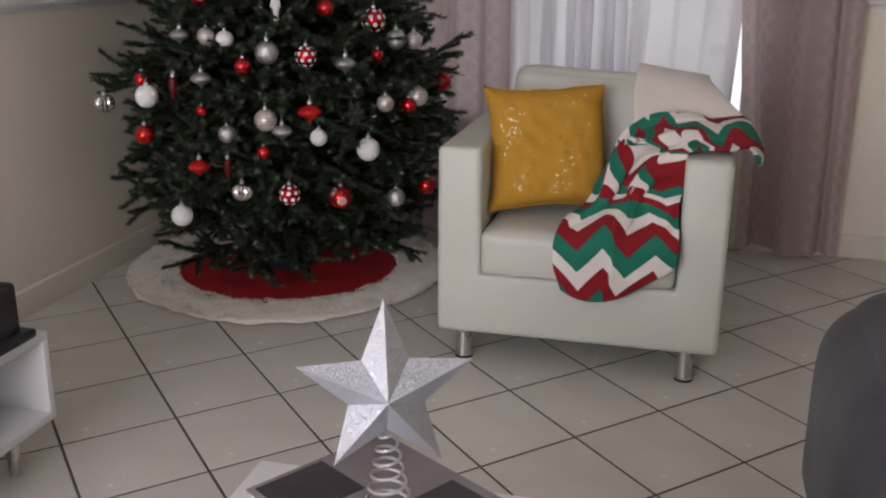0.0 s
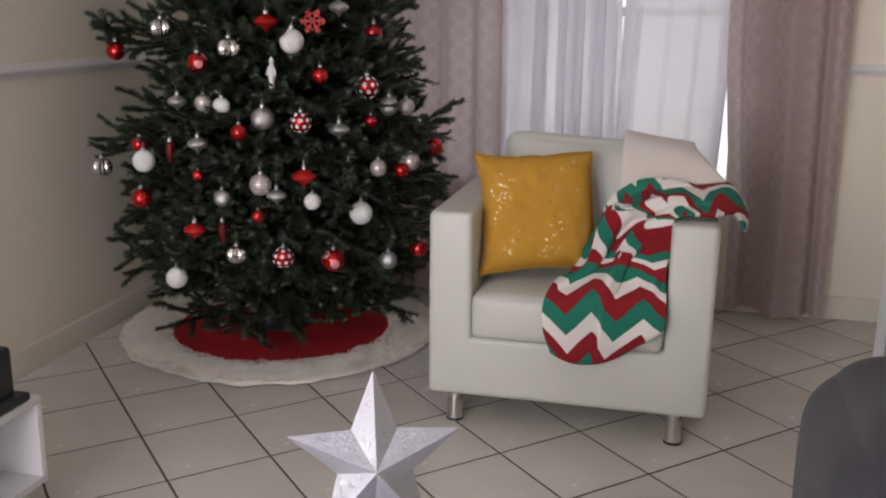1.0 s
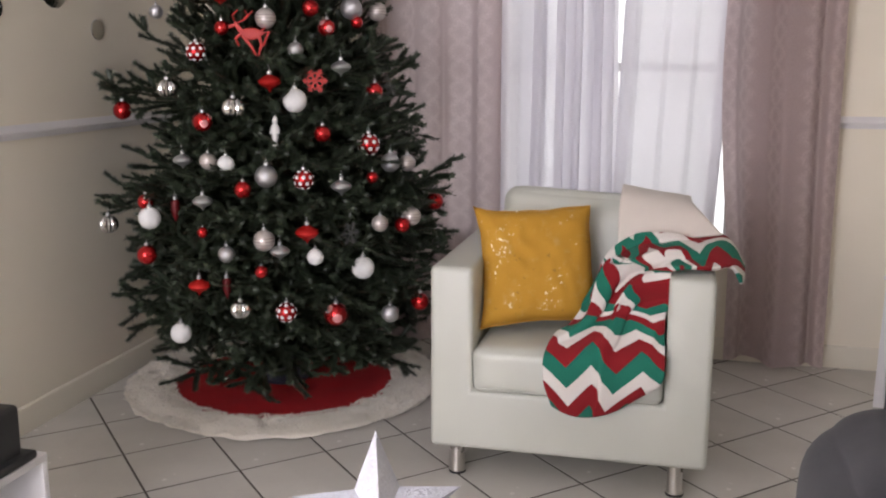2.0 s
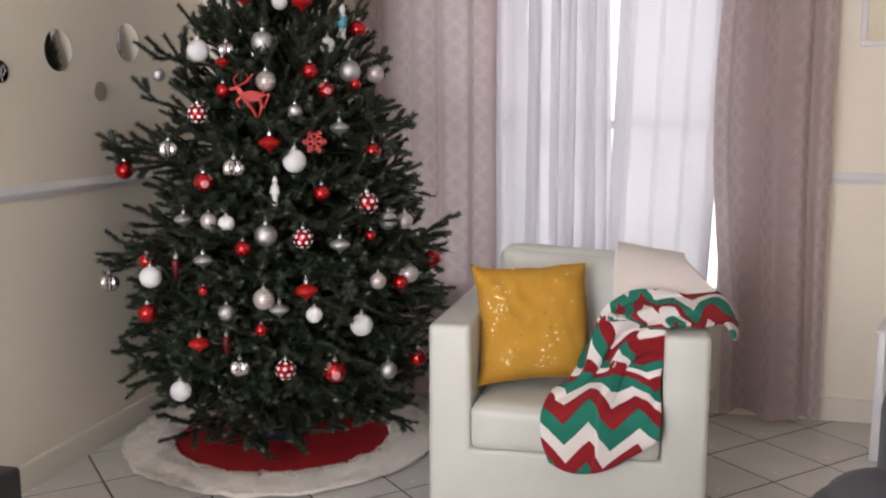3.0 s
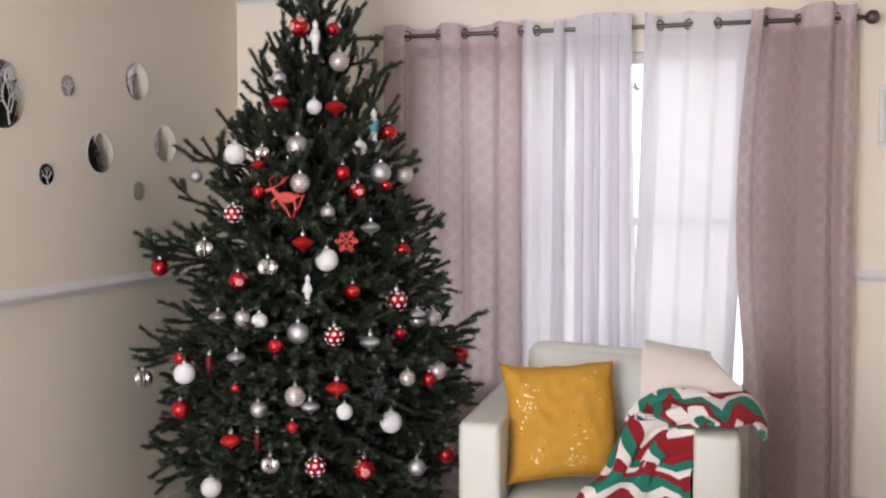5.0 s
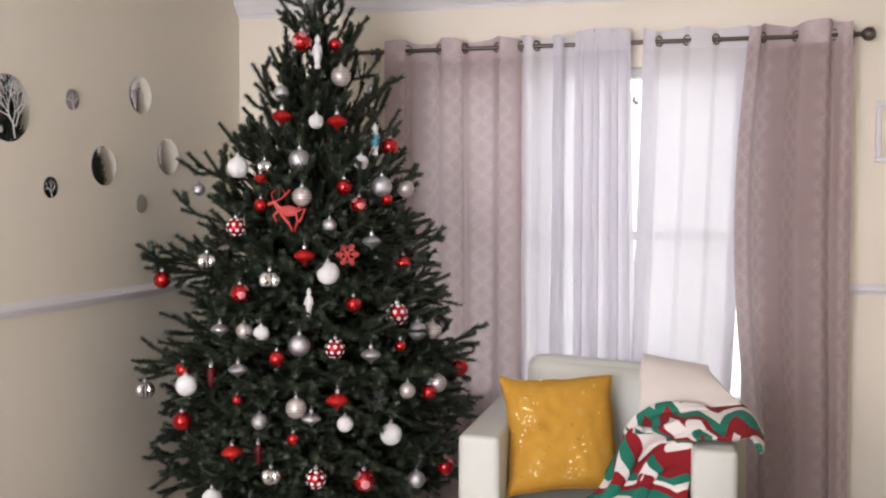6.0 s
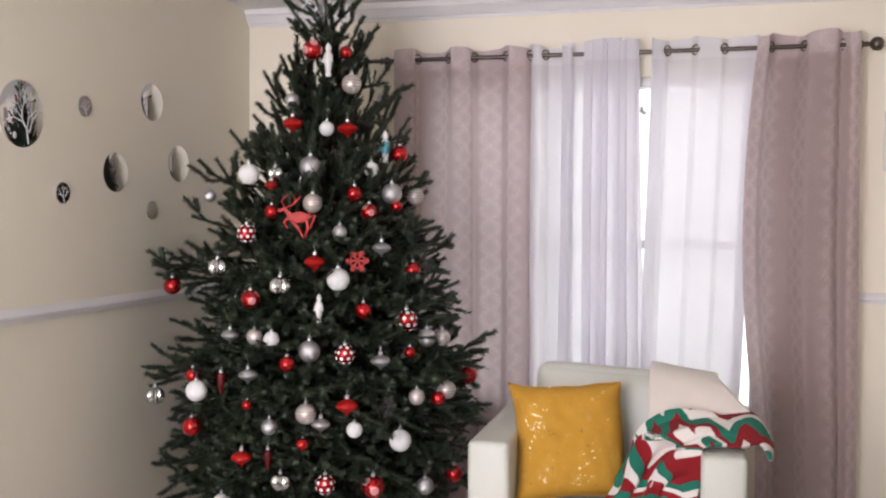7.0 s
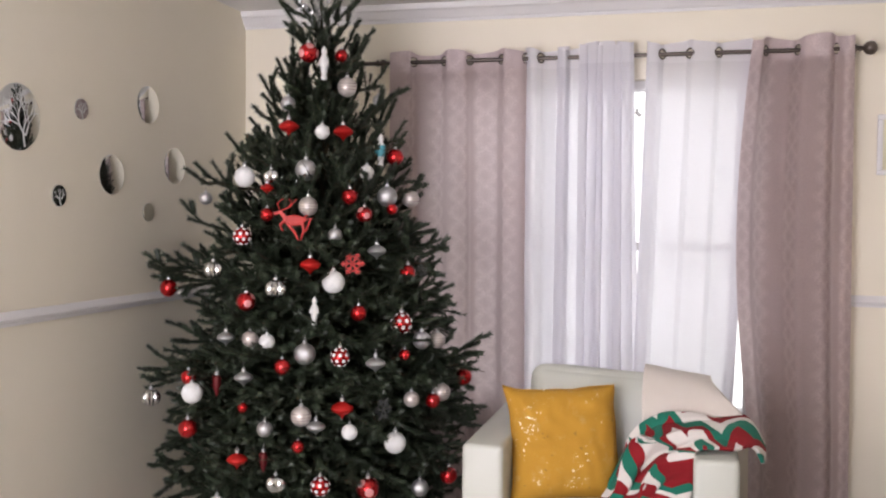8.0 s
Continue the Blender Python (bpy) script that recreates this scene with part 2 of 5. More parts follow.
def outdoor_material():
    """Overexposed yard: pale sky over pale facades and a few dark leaves."""
    m = bpy.data.materials.new("outdoors")
    m.use_nodes = True
    nt = m.node_tree
    nt.nodes.remove(nt.nodes["Principled BSDF"])
    e = nt.nodes.new("ShaderNodeEmission")
    leaf = ramp(nt, noise_of(nt, 5.0, 6, rough=0.65), 0.57, 0.61)
    nt.links.new(mix_col(nt, leaf, (1.0, 0.98, 0.99), (0.14, 0.13, 0.13)), e.inputs["Color"])
    e.inputs["Strength"].default_value = 3.35
    nt.links.new(e.outputs[0], nt.nodes["Material Output"].inputs["Surface"])
    return m


OUTDOORS = outdoor_material()

# ---- mesh helpers ----
AT = {}


def thing(name, at, label, category, group="", kind=""):
    """A top-level Empty at its base."""
    ob = new(name)
    ob.empty_display_size = 0.05
    ob.location = at
    AT[ob] = Vector(at)
    return tagged(ob, label, category, group, kind)


def mesh_ob(name, bm, mats, smooth=35):
    me = bpy.data.meshes.new(name)
    bm.normal_update()
    bm.to_mesh(me)
    bm.free()
    for m in mats if isinstance(mats, (list, tuple)) else [mats]:
        me.materials.append(m)
    if smooth:
        me.polygons.foreach_set("use_smooth", [True] * len(me.polygons))
        me.set_sharp_from_angle(angle=radians(smooth))
    return new(name, me)


def part(name, bm, material, parent, label="", smooth=35):
    """One mesh part, given in world metres, under a thing or a part."""
    off = AT[parent]
    bmesh.ops.translate(bm, verts=bm.verts, vec=-off)
    ob = mesh_ob(name, bm, material, smooth)
    ob.parent = parent
    AT[ob] = off
    if label:
        ob["label"] = label
    return ob


def solid(name, bm, material, label, category="", kind="structure", smooth=35):
    """A top-level mesh in world metres."""
    ob = mesh_ob(name, bm, material, smooth)
    AT[ob] = Vector((0, 0, 0))
    return tagged(ob, label, category, "", kind)


def box(x0, x1, y0, y1, z0, z1, bevel=0.0, seg=2, bm=None):
    own = bm is None
    b = bmesh.new() if own else bm
    m = Matrix.Translation(((x0 + x1) / 2, (y0 + y1) / 2, (z0 + z1) / 2)) @ Matrix.Diagonal((x1 - x0, y1 - y0, z1 - z0, 1))
    vs = bmesh.ops.create_cube(b, size=1, matrix=m)["verts"]
    if bevel:
        es = {e for v in vs for e in v.link_edges}
        bmesh.ops.bevel(b, geom=list(es), offset=bevel, segments=seg, profile=0.5, affect="EDGES")
    return b


def rod(p, q, r0, r1=None, n=12, bm=None):
    b = bmesh.new() if bm is None else bm
    p, q = Vector(p), Vector(q)
    m = Matrix.Translation((p + q) / 2) @ (q - p).to_track_quat("Z", "Y").to_matrix().to_4x4()
    bmesh.ops.create_cone(b, cap_ends=True, segments=n, radius1=r0, radius2=r0 if r1 is None else r1, depth=(q - p).length, matrix=m)
    return b


def lathe(profile, n=24, bm=None, m=Matrix()):
    """Turned form: profile is radii and heights from bottom to top."""
    b = bmesh.new() if bm is None else bm
    rings = []
    for r, z in profile:
        if r < 1e-5:
            rings.append([b.verts.new(m @ Vector((0, 0, z)))])
        else:
            rings.append([b.verts.new(m @ Vector((r * math.cos(2 * math.pi * i / n), r * math.sin(2 * math.pi * i / n), z))) for i in range(n)])
    for a, c in zip(rings, rings[1:]):
        for i in range(n):
            j = (i + 1) % n
            vs = [a[i % len(a)], a[j % len(a)], c[j % len(c)], c[i % len(c)]]
            vs = list(dict.fromkeys(vs))
            if len(vs) > 2:
                b.faces.new(vs)
    return b


def torus(centre, axis, R, r, n=20, k=8, bm=None):
    b = bmesh.new() if bm is None else bm
    m = Matrix.Translation(centre) @ Vector(axis).to_track_quat("Z", "Y").to_matrix().to_4x4()
    vs = [[b.verts.new(m @ Vector(((R + r * math.cos(t)) * math.cos(a), (R + r * math.cos(t)) * math.sin(a), r * math.sin(t))))
           for t in (2 * math.pi * j / k for j in range(k))] for a in (2 * math.pi * i / n for i in range(n))]
    for i in range(n):
        for j in range(k):
            b.faces.new([vs[i][j], vs[(i + 1) % n][j], vs[(i + 1) % n][(j + 1) % k], vs[i][(j + 1) % k]])
    return b


def tube(points, r, n=8, r_end=None, bm=None):
    """A round bar along points."""
    b = bmesh.new() if bm is None else bm
    pts = [Vector(p) for p in points]
    rings = []
    up = Vector((0.123, 0.2, 1)).normalized()
    for i, p in enumerate(pts):
        d = (pts[min(i + 1, len(pts) - 1)] - pts[max(i - 1, 0)]).normalized()
        s = d.cross(up).normalized()
        w = s.cross(d)
        rr = r if r_end is None else r + (r_end - r) * i / (len(pts) - 1)
        rings.append([b.verts.new(p + rr * (math.cos(2 * math.pi * k / n) * s + math.sin(2 * math.pi * k / n) * w)) for k in range(n)])
    for a, c in zip(rings, rings[1:]):
        for k in range(n):
            b.faces.new([a[k], a[(k + 1) % n], c[(k + 1) % n], c[k]])
    b.faces.new(rings[0][::-1])
    b.faces.new(rings[-1])
    return b


def sheet(f, nu, nv, uv=None):
    """A surface f(u, v) on 0..1, with optional UV in uv(u, v)."""
    b = bmesh.new()
    g = [[b.verts.new(f(i / nu, j / nv)) for i in range(nu + 1)] for j in range(nv + 1)]
    lay = b.loops.layers.uv.new("UVMap") if uv else None
    for j in range(nv):
        for i in range(nu):
            fc = b.faces.new([g[j][i], g[j][i + 1], g[j + 1][i + 1], g[j + 1][i]])
            if lay:
                for lp, (a, c) in zip(fc.loops, ((i, j), (i + 1, j), (i + 1, j + 1), (i, j + 1))):
                    lp[lay].uv = uv(a / nu, c / nv)
    return b


def soft_box(x0, x1, y0, y1, z0, z1, r, puff=(0, 0, 0), n=14, seed=0.0):
    """An upholstered block: round edges, swollen faces, slight unevenness."""
    b = bmesh.new()
    bmesh.ops.create_cube(b, size=2)
    bmesh.ops.subdivide_edges(b, edges=b.edges[:], cuts=n, use_grid_fill=True)
    c = Vector(((x0 + x1) / 2, (y0 + y1) / 2, (z0 + z1) / 2))
    h = Vector(((x1 - x0) / 2, (y1 - y0) / 2, (z1 - z0) / 2))
    for v in b.verts:
        p = v.co.copy()
        # denser rows near the edges
        p = Vector([math.copysign(1 - (1 - abs(t)) ** 1.6, t) for t in p])
        q = Vector([p[i] * h[i] for i in range(3)])
        core = Vector([max(-(h[i] - r), min(h[i] - r, q[i])) for i in range(3)])
        d = q - core
        q = core + d.normalized() * r if d.length > r else q
        for i in range(3):
            j, k = (i + 1) % 3, (i + 2) % 3
            if abs(p[i]) > 0.5:
                q[i] += math.copysign(puff[i] * (1 - p[j] ** 4) * (1 - p[k] ** 4), p[i])
        w = noise.noise(q * 7 + Vector((seed, 0, 0))) * 0.004
        v.co = c + q + Vector((w, w * 0.6, w))
    return b

# ---- the room ----
XL, XR, YB, YW, ZC = 0.198, 4.75, -4.6, 1.465, 2.43
WX0, WX1, WZ0, WZ1 = 1.13, 2.68, 0.52, 2.05   # north window


def wall_with_opening(x0, x1, y0, y1, z1, ox0, ox1, oz0, oz1):
    """A wall along x with one rectangular opening through it."""
    b = bmesh.new()
    for a, c, p, q in ((x0, ox0, 0, z1), (ox1, x1, 0, z1), (ox0, ox1, 0, oz0), (ox0, ox1, oz1, z1)):
        box(a, c, y0, y1, p, q, bm=b)
    return b


solid("wall_north", wall_with_opening(XL - 0.15, XR + 0.15, YW, YW + 0.15, ZC, WX0, WX1, WZ0, WZ1), WALL, "cream painted wall with a window behind curtains", "wall", smooth=0)
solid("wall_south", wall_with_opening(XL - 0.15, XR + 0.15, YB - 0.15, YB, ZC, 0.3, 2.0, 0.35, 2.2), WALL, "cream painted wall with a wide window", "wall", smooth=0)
solid("wall_west", box(XL - 0.15, XL, YB, YW, 0, ZC), WALL, "cream painted wall with a white chair rail", "wall", smooth=0)
solid("wall_east", box(XR, XR + 0.15, YB, YW, 0, ZC), WALL, "cream painted plain wall", "wall", smooth=0)
solid("ceiling", box(XL - 0.15, XR + 0.15, YB - 0.15, YW + 0.15, ZC, ZC + 0.12), CEIL, "white painted ceiling", "ceiling", smooth=0)


def moulding(profile, along, a0, a1, base, name, label, material):
    """A run of moulding: profile of (out from the wall, height), run along x (north wall) or y (west wall)."""
    b = bmesh.new()
    ends = []
    for a in (a0, a1):
        ends.append([b.verts.new((a, base - o, z) if along == "x" else (base + o, a, z)) for o, z in profile])
    n = len(profile)
    for i in range(n):
        b.faces.new([ends[0][i], ends[0][(i + 1) % n], ends[1][(i + 1) % n], ends[1][i]])
    b.faces.new(ends[0][::-1])
    b.faces.new(ends[1])
    bmesh.ops.recalc_face_normals(b, faces=b.faces)
    return solid(name, b, material, label, "moulding", smooth=25)


RAIL = [(0, 1.040), (0.010, 1.040), (0.014, 1.050), (0.022, 1.056), (0.026, 1.066), (0.020, 1.074), (0.016, 1.082), (0.010, 1.090), (0, 1.090)]
CROWN = [(0, 2.350), (0.008, 2.350), (0.012, 2.362), (0.020, 2.366), (0.026, 2.374), (0.042, 2.398), (0.052, 2.404), (0.056, 2.414), (0.060, 2.43), (0, 2.43)]
BASE = [(0, 0), (0.013, 0), (0.013, 0.085), (0.009, 0.096), (0, 0.1)]
moulding(RAIL, "y", YB, YW - 0.03, XL, "trim_west", "white moulded chair rail on the wall", TRIM)
moulding(RAIL, "x", XL, WX0 - 0.03, YW, "trim_north_a", "white moulded chair rail on the wall", TRIM)
moulding(RAIL, "x", 2.72, XR, YW, "trim_north_b", "white moulded chair rail on the wall", TRIM)
moulding(CROWN, "x", XL, XR, YW, "trim_crown_north", "white crown moulding under the ceiling", TRIM)
moulding(BASE, "y", YB, YW - 0.015, XL, "baseboard_west", "cream painted baseboard along the wall", BASEB)
moulding(BASE, "x", XL, XR, YW, "baseboard_north", "cream painted baseboard along the wall", BASEB)


# ---- windows ----
def sash_window(name, x0, x1, y, z0, z1, label):
    win = thing(name, ((x0 + x1) / 2, y, z0), label, "window", kind="structure")
    t = 0.045
    for a, c, p, q in ((x0, x0 + t, z0, z1), (x1 - t, x1, z0, z1)):
        part("jamb", box(a, c, y, y + 0.08, p, q, 0.004), TRIM, win)
    part("head", box(x0 + t, x1 - t, y, y + 0.08, z1 - t, z1, 0.004), TRIM, win)
    part("sill", box(x0 + t, x1 - t, y - 0.03, y + 0.08, z0, z0 + 0.03, 0.004), TRIM, win)
    part("mullion", box(x0 + 0.37 * (x1 - x0), x0 + 0.37 * (x1 - x0) + 0.05, y, y + 0.08, z0 + 0.03, z1 - t, 0.004), TRIM, win)
    zm = (z0 + z1) / 2 - 0.02
    part("meeting_rail", box(x0 + t, x1 - t, y + 0.018, y + 0.058, zm, zm + 0.04, 0.003), TRIM, win)
    for p, q in ((z0 + 0.03, zm), (zm + 0.04, z1 - t)):
        g = part("pane", box(x0 + t, x1 - t, y + 0.038, y + 0.042, p, q), GLASS, win, "clear glass pane", smooth=0)
        g.visible_shadow = False
    return win


sash_window("window_1", WX0, WX1, YW + 0.04, WZ0, WZ1, "white sash window with bright daylight outside")
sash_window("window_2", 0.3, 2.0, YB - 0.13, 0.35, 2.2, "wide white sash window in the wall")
solid("backdrop", box(-0.6, 4.9, 3.0, 3.02, -0.4, 3.6), OUTDOORS, "overexposed yard outside the window", "backdrop", smooth=0)
solid("ground", box(-12, 16, -16, 12, -0.30, -0.16), surface("yard_ground", (0.20, 0.19, 0.16), (0.28, 0.27, 0.23), 0.9, big=1, fine=30, bump=0.4), "pale ground outside the house", "ground", smooth=0)

# ---- curtains ----
YC, ZR = YW - 0.09, 2.145


def spline(rows, t):
    """A smooth curve through rows of vectors, t from 0 to 1."""
    n = len(rows) - 1
    k = min(int(t * n), n - 1)
    w = t * n - k
    p0, p1, p2, p3 = (rows[max(0, min(n, k + d))] for d in (-1, 0, 1, 2))
    return 0.5 * (2 * p1 + (p2 - p0) * w + (2 * p0 - 5 * p1 + 4 * p2 - p3) * w * w + (3 * p1 - p0 - 3 * p2 + p3) * w ** 3)


def curtain(name, path, rings, cloths, top, bottom, label, seed=0.0, belly=0.0, wave=1.0):
    """A grommet curtain. path: (x at the rod, x at the hem, y off the rod) along the cloth; rings: places in the path that hold a ring."""
    rows = [Vector(p) for p in path]
    n = len(rows) - 1
    cur = thing(name, ((rows[0].x + rows[-1].x) / 2, YC, bottom), label, "curtain")
    fine = [spline(rows, i / 200) for i in range(201)]
    run = [0.0]
    for a, c in zip(fine, fine[1:]):
        run.append(run[-1] + math.hypot(c.x - a.x, c.z - a.z))
    width = run[-1]
    hem = 0.088
    split = 1 - hem / (top - bottom)

    def f(u, v):
        p = spline(rows, u)
        low = 1 - v
        z = bottom + (top - bottom) * v
        s = u * width
        n1 = noise.noise(Vector((s * 5 + seed, z * 0.8, seed)))
        n2 = noise.noise(Vector((s * 15 + seed, z * 0.5, 3 + seed)))
        n3 = noise.noise(Vector((s * 11 + seed, z * 3.1, 9 + seed)))
        x = p.x + (p.y - p.x) * low - belly * math.sin(math.pi * min(1, low * 1.25)) * (1 - u) + 0.012 * n1 * low
        y = YC + p.z * (1 + 0.25 * low) + wave * ((0.034 * n1 + 0.024 * n2) * min(1, 1.6 * low) + 0.006 * n3 * min(1, 3 * low))
        y = min(y, YW - 0.02)
        if v > split:
            z += 0.010 * math.sin(s * 26 + seed) * (v - split) / (1 - split)
        elif v < 0.02:
            z += 0.014 * n1
        return (x, y, z)

    nu = max(60, int(width / 0.0042))
    part("panel", sheet(lambda u, v: f(u, v * split), nu, 44, lambda u, v: (u * width + seed, v * split * (top - bottom))), cloths[0], cur, smooth=180)
    band = sheet(lambda u, v: f(u, split + v * (1 - split)), nu, 22, lambda u, v: (u * width + seed + 0.4, 5 + v * hem))
    eyes = []
    for k in rings:
        c, w = spline(rows, k / n), spline(rows, min(1, (k + 0.05) / n)) - spline(rows, max(0, (k - 0.05) / n))
        eyes.append((Vector((c.x, YC, ZR + 0.002)), Vector((-w.z, w.x, 0)).normalized()))
    cut = [fc for fc in band.faces if any((fc.calc_center_median() - c).length < 0.0200 for c, a in eyes)]
    bmesh.ops.delete(band, geom=cut, context="FACES")
    part("header_band", band, cloths[1], cur, "doubled cloth band round the rings", smooth=180)
    for c, a in eyes:
        part("ring", torus(c, a, 0.0215, 0.0036), BRONZE, cur, "dark bronze ring")
    return cur


def drape_path(x0, x1, rings, lead, amp, hem0, hem1):
    """Deep folds that cross the rod at every ring; returns the path and the rings' places in it."""
    xs, keys, at = [x0, *rings, x1], [], []
    for k in range(len(xs) - 1):
        s = (lead if k % 2 == 0 else -lead) * amp * min(1.0, (xs[k + 1] - xs[k]) / 0.09)
        a, c = xs[k], xs[k + 1]
        if k:
            at.append(len(keys))
            keys.append((a, 0.0))
        keys += [(a + (0.22 if k else 0.0) * (c - a), s), (a + (0.78 if k < len(xs) - 2 else 1.0) * (c - a), s)]
    return [(x, hem0 + (hem1 - hem0) * (x - x0) / (x1 - x0), y) for x, y in keys], at


MAUVE, WHITE = (JACQUARD, JACQUARD_DOUBLE), (VOILE, VOILE_DOUBLE)
path, at = drape_path(0.998, 1.668, [1.107, 1.258, 1.380, 1.532, 1.645], -1, 0.024, 0.985, 1.685)
curtain("drape", path, at, MAUVE, 2.187, 0.035, "mauve-grey patterned drape hanging from bronze rings", seed=0.3)
path, at = drape_path(2.640, 3.050, [2.696, 2.828, 2.981], -1, 0.042, 2.655, 3.062)
path[-2:] = [(3.012, 3.020, -0.052), (3.048, 3.062, -0.046)]
curtain("drape", path, at, MAUVE, 2.200, 0.030, "mauve-grey patterned drape hanging from bronze rings", seed=4.1, belly=0.060)
# the sheers: cloth that doubles back on itself in its folds
curtain("sheer_curtain", [(1.640, 1.63, 0.02), (1.668, 1.66, -0.02), (1.695, 1.69, -0.022), (1.715, 1.71, 0.0), (1.735, 1.73, 0.022), (1.800, 1.79, 0.026), (1.838, 1.83, 0.022),
                          (1.842, 1.835, 0.010), (1.800, 1.79, -0.004), (1.796, 1.785, -0.016), (1.826, 1.82, -0.026), (1.838, 1.835, -0.012), (1.850, 1.85, 0.020), (1.905, 1.90, 0.024), (1.930, 1.92, 0.018)],
        [3], WHITE, 2.187, 0.05, "white sheer voile curtain glowing with daylight", seed=7.7, wave=0.35)
path = []
for x, w, h in ((1.892, 0.034, 0.0), (1.918, 0.052, 0.005), (1.962, 0.030, 0.012), (1.984, 0.060, 0.020), (2.034, 0.040, 0.028), (2.066, 0.050, 0.036)):
    path += [(x, x + h, -0.018), (x + w, x + w + h, -0.028), (x + w + 0.008, x + w + h + 0.006, -0.006), (x + 0.55 * w, x + 0.5 * w + h, 0.012)]
path += [(2.112, 2.165, -0.022), (2.134, 2.196, -0.012)]
curtain("sheer_curtain", path, [], WHITE, 2.200, 0.05, "gathered white sheer voile curtain in narrow folds", seed=9.2, wave=0.4)
curtain("sheer_curtain", [(x, x - 0.165 * (x - 2.19) - 0.055 * (1 - (x - 2.19) / 0.45), y) for x, y in ((2.245, 0.012), (2.205, 0.010), (2.192, -0.006), (2.204, -0.024), (2.240, -0.020), (2.258, 0.0), (2.275, 0.017), (2.356, 0.017), (2.378, 0.0),
         (2.400, -0.017), (2.480, -0.017), (2.500, 0.0), (2.522, 0.020), (2.600, 0.024), (2.634, 0.022), (2.640, 0.030), (2.590, 0.036))],
        [5, 8, 11], WHITE, 2.197, 0.05, "white sheer voile curtain glowing with daylight", seed=12.4, wave=0.25)

rail = thing("curtain_rod", (1.95, YC, ZR), "dark bronze curtain rod with ball finials over the window", "curtain rod")
part("pole", rod((0.835, YC, ZR), (3.075, YC, ZR), 0.0095, n=16), BRONZE, rail)
for x, s in ((0.825, -1), (3.085, 1)):
    m = pose(x, YC, ZR, 0, 90 * s, 0)
    part("finial", lathe([(0, -0.02), (0.011, -0.018), (0.011, -0.006), (0.008, 0), (0.016, 0.006), (0.026, 0.016), (0.030, 0.030), (0.027, 0.046), (0.016, 0.056), (0, 0.059)], 20, m=m), BRONZE, rail, "round bronze finial")
for x in (0.93, 3.058):
    b = rod((x, YC, ZR), (x, YW, ZR + 0.0), 0.006)
    rod((x, YW - 0.008, ZR - 0.03), (x, YW - 0.008, ZR + 0.03), 0.012, bm=b)
    torus((x, YC, ZR), (1, 0, 0), 0.013, 0.004, bm=b)
    part("bracket", b, BRONZE, rail)

# ---- west wall: round mirrors ----
MY, MZ = -0.255, 1.742


def round_mirror(y, z, ry, rz, label):
    mir = thing("wall_mirror", (XL, y, z), label, "mirror", "round mirrors on the wall")
    tilt = pose(XL, y, z) @ Matrix.Diagonal((1, ry, rz, 1)) @ pose(0, 0, 0, 0, 90, 0)
    part("mirror_plate", lathe([(0, 0.001), (1.0, 0.001), (1.0, 0.004), (0.96, 0.006), (0, 0.006)], 40, m=tilt), MIRROR, mir)
    return mir


tree_mirror = round_mirror(MY, MZ, 0.113, 0.113, "large round frameless mirror etched with branching twigs")
small = [(round_mirror(y, z, 1.04 * r, r, "small round frameless mirror on the cream wall"), y, z) for y, z, r in ((0.093, 1.805, 0.039), (-0.040, 1.482, 0.039), (0.548, 1.425, 0.039))]
for y, z, ry, rz in ((0.552, 1.871, 0.083, 0.077), (0.288, 1.571, 0.084, 0.077), (0.765, 1.628, 0.087, 0.078)):
    round_mirror(y, z, ry, rz, "medium round frameless mirror on the cream wall")
TWIG = surface("etched_frost", (0.55, 0.57, 0.57), (0.65, 0.66, 0.66), 0.7, big=9, fine=200, bump=0.1)
rng = random.Random(5)


def twig(p, ang, length, r, depth, segs):
    q = (p[0] + math.cos(ang) * length, p[1] + math.sin(ang) * length)
    if math.hypot(q[0], q[1]) > 0.104:
        return
    segs.append((p, q, r))
    if depth:
        for s in (-1, 1):
            twig(q, ang + s * rng.uniform(0.25, 0.65), length * rng.uniform(0.72, 0.92), r * 0.7, depth - 1, segs)


def etched(mir, y, z, size, starts):
    """Frosted twigs on the face of a mirror."""
    segs = []
    for p, ang, length, r, depth in starts:
        twig(p, ang, length, r, depth, segs)
    b = bmesh.new()
    for (p0, p1), (q0, q1), r in segs:
        rod((XL + 0.0062, y + p0 * size, z + p1 * size), (XL + 0.0062, y + q0 * size, z + q1 * size), r * size, r * size * 0.75, 6, bm=b)
    for v in b.verts:
        v.co.x = XL + 0.0062 + (v.co.x - XL - 0.0062) * 0.15
    part("etched_pattern", b, TWIG, mir, "frosted twig pattern")


etched(tree_mirror, MY, MZ, 1.0, [((0.03, -0.10), 1.75, 0.05, 0.0052, 5), ((0.03, -0.06), 2.3, 0.045, 0.004, 4), ((0.035, -0.06), 1.2, 0.045, 0.004, 4)])
for mir, y, z in small[:2]:
    etched(mir, y, z, 0.34, [((0.02, -0.10), 1.9, 0.06, 0.012, 3), ((0.03, -0.04), 1.0, 0.05, 0.010, 2)])

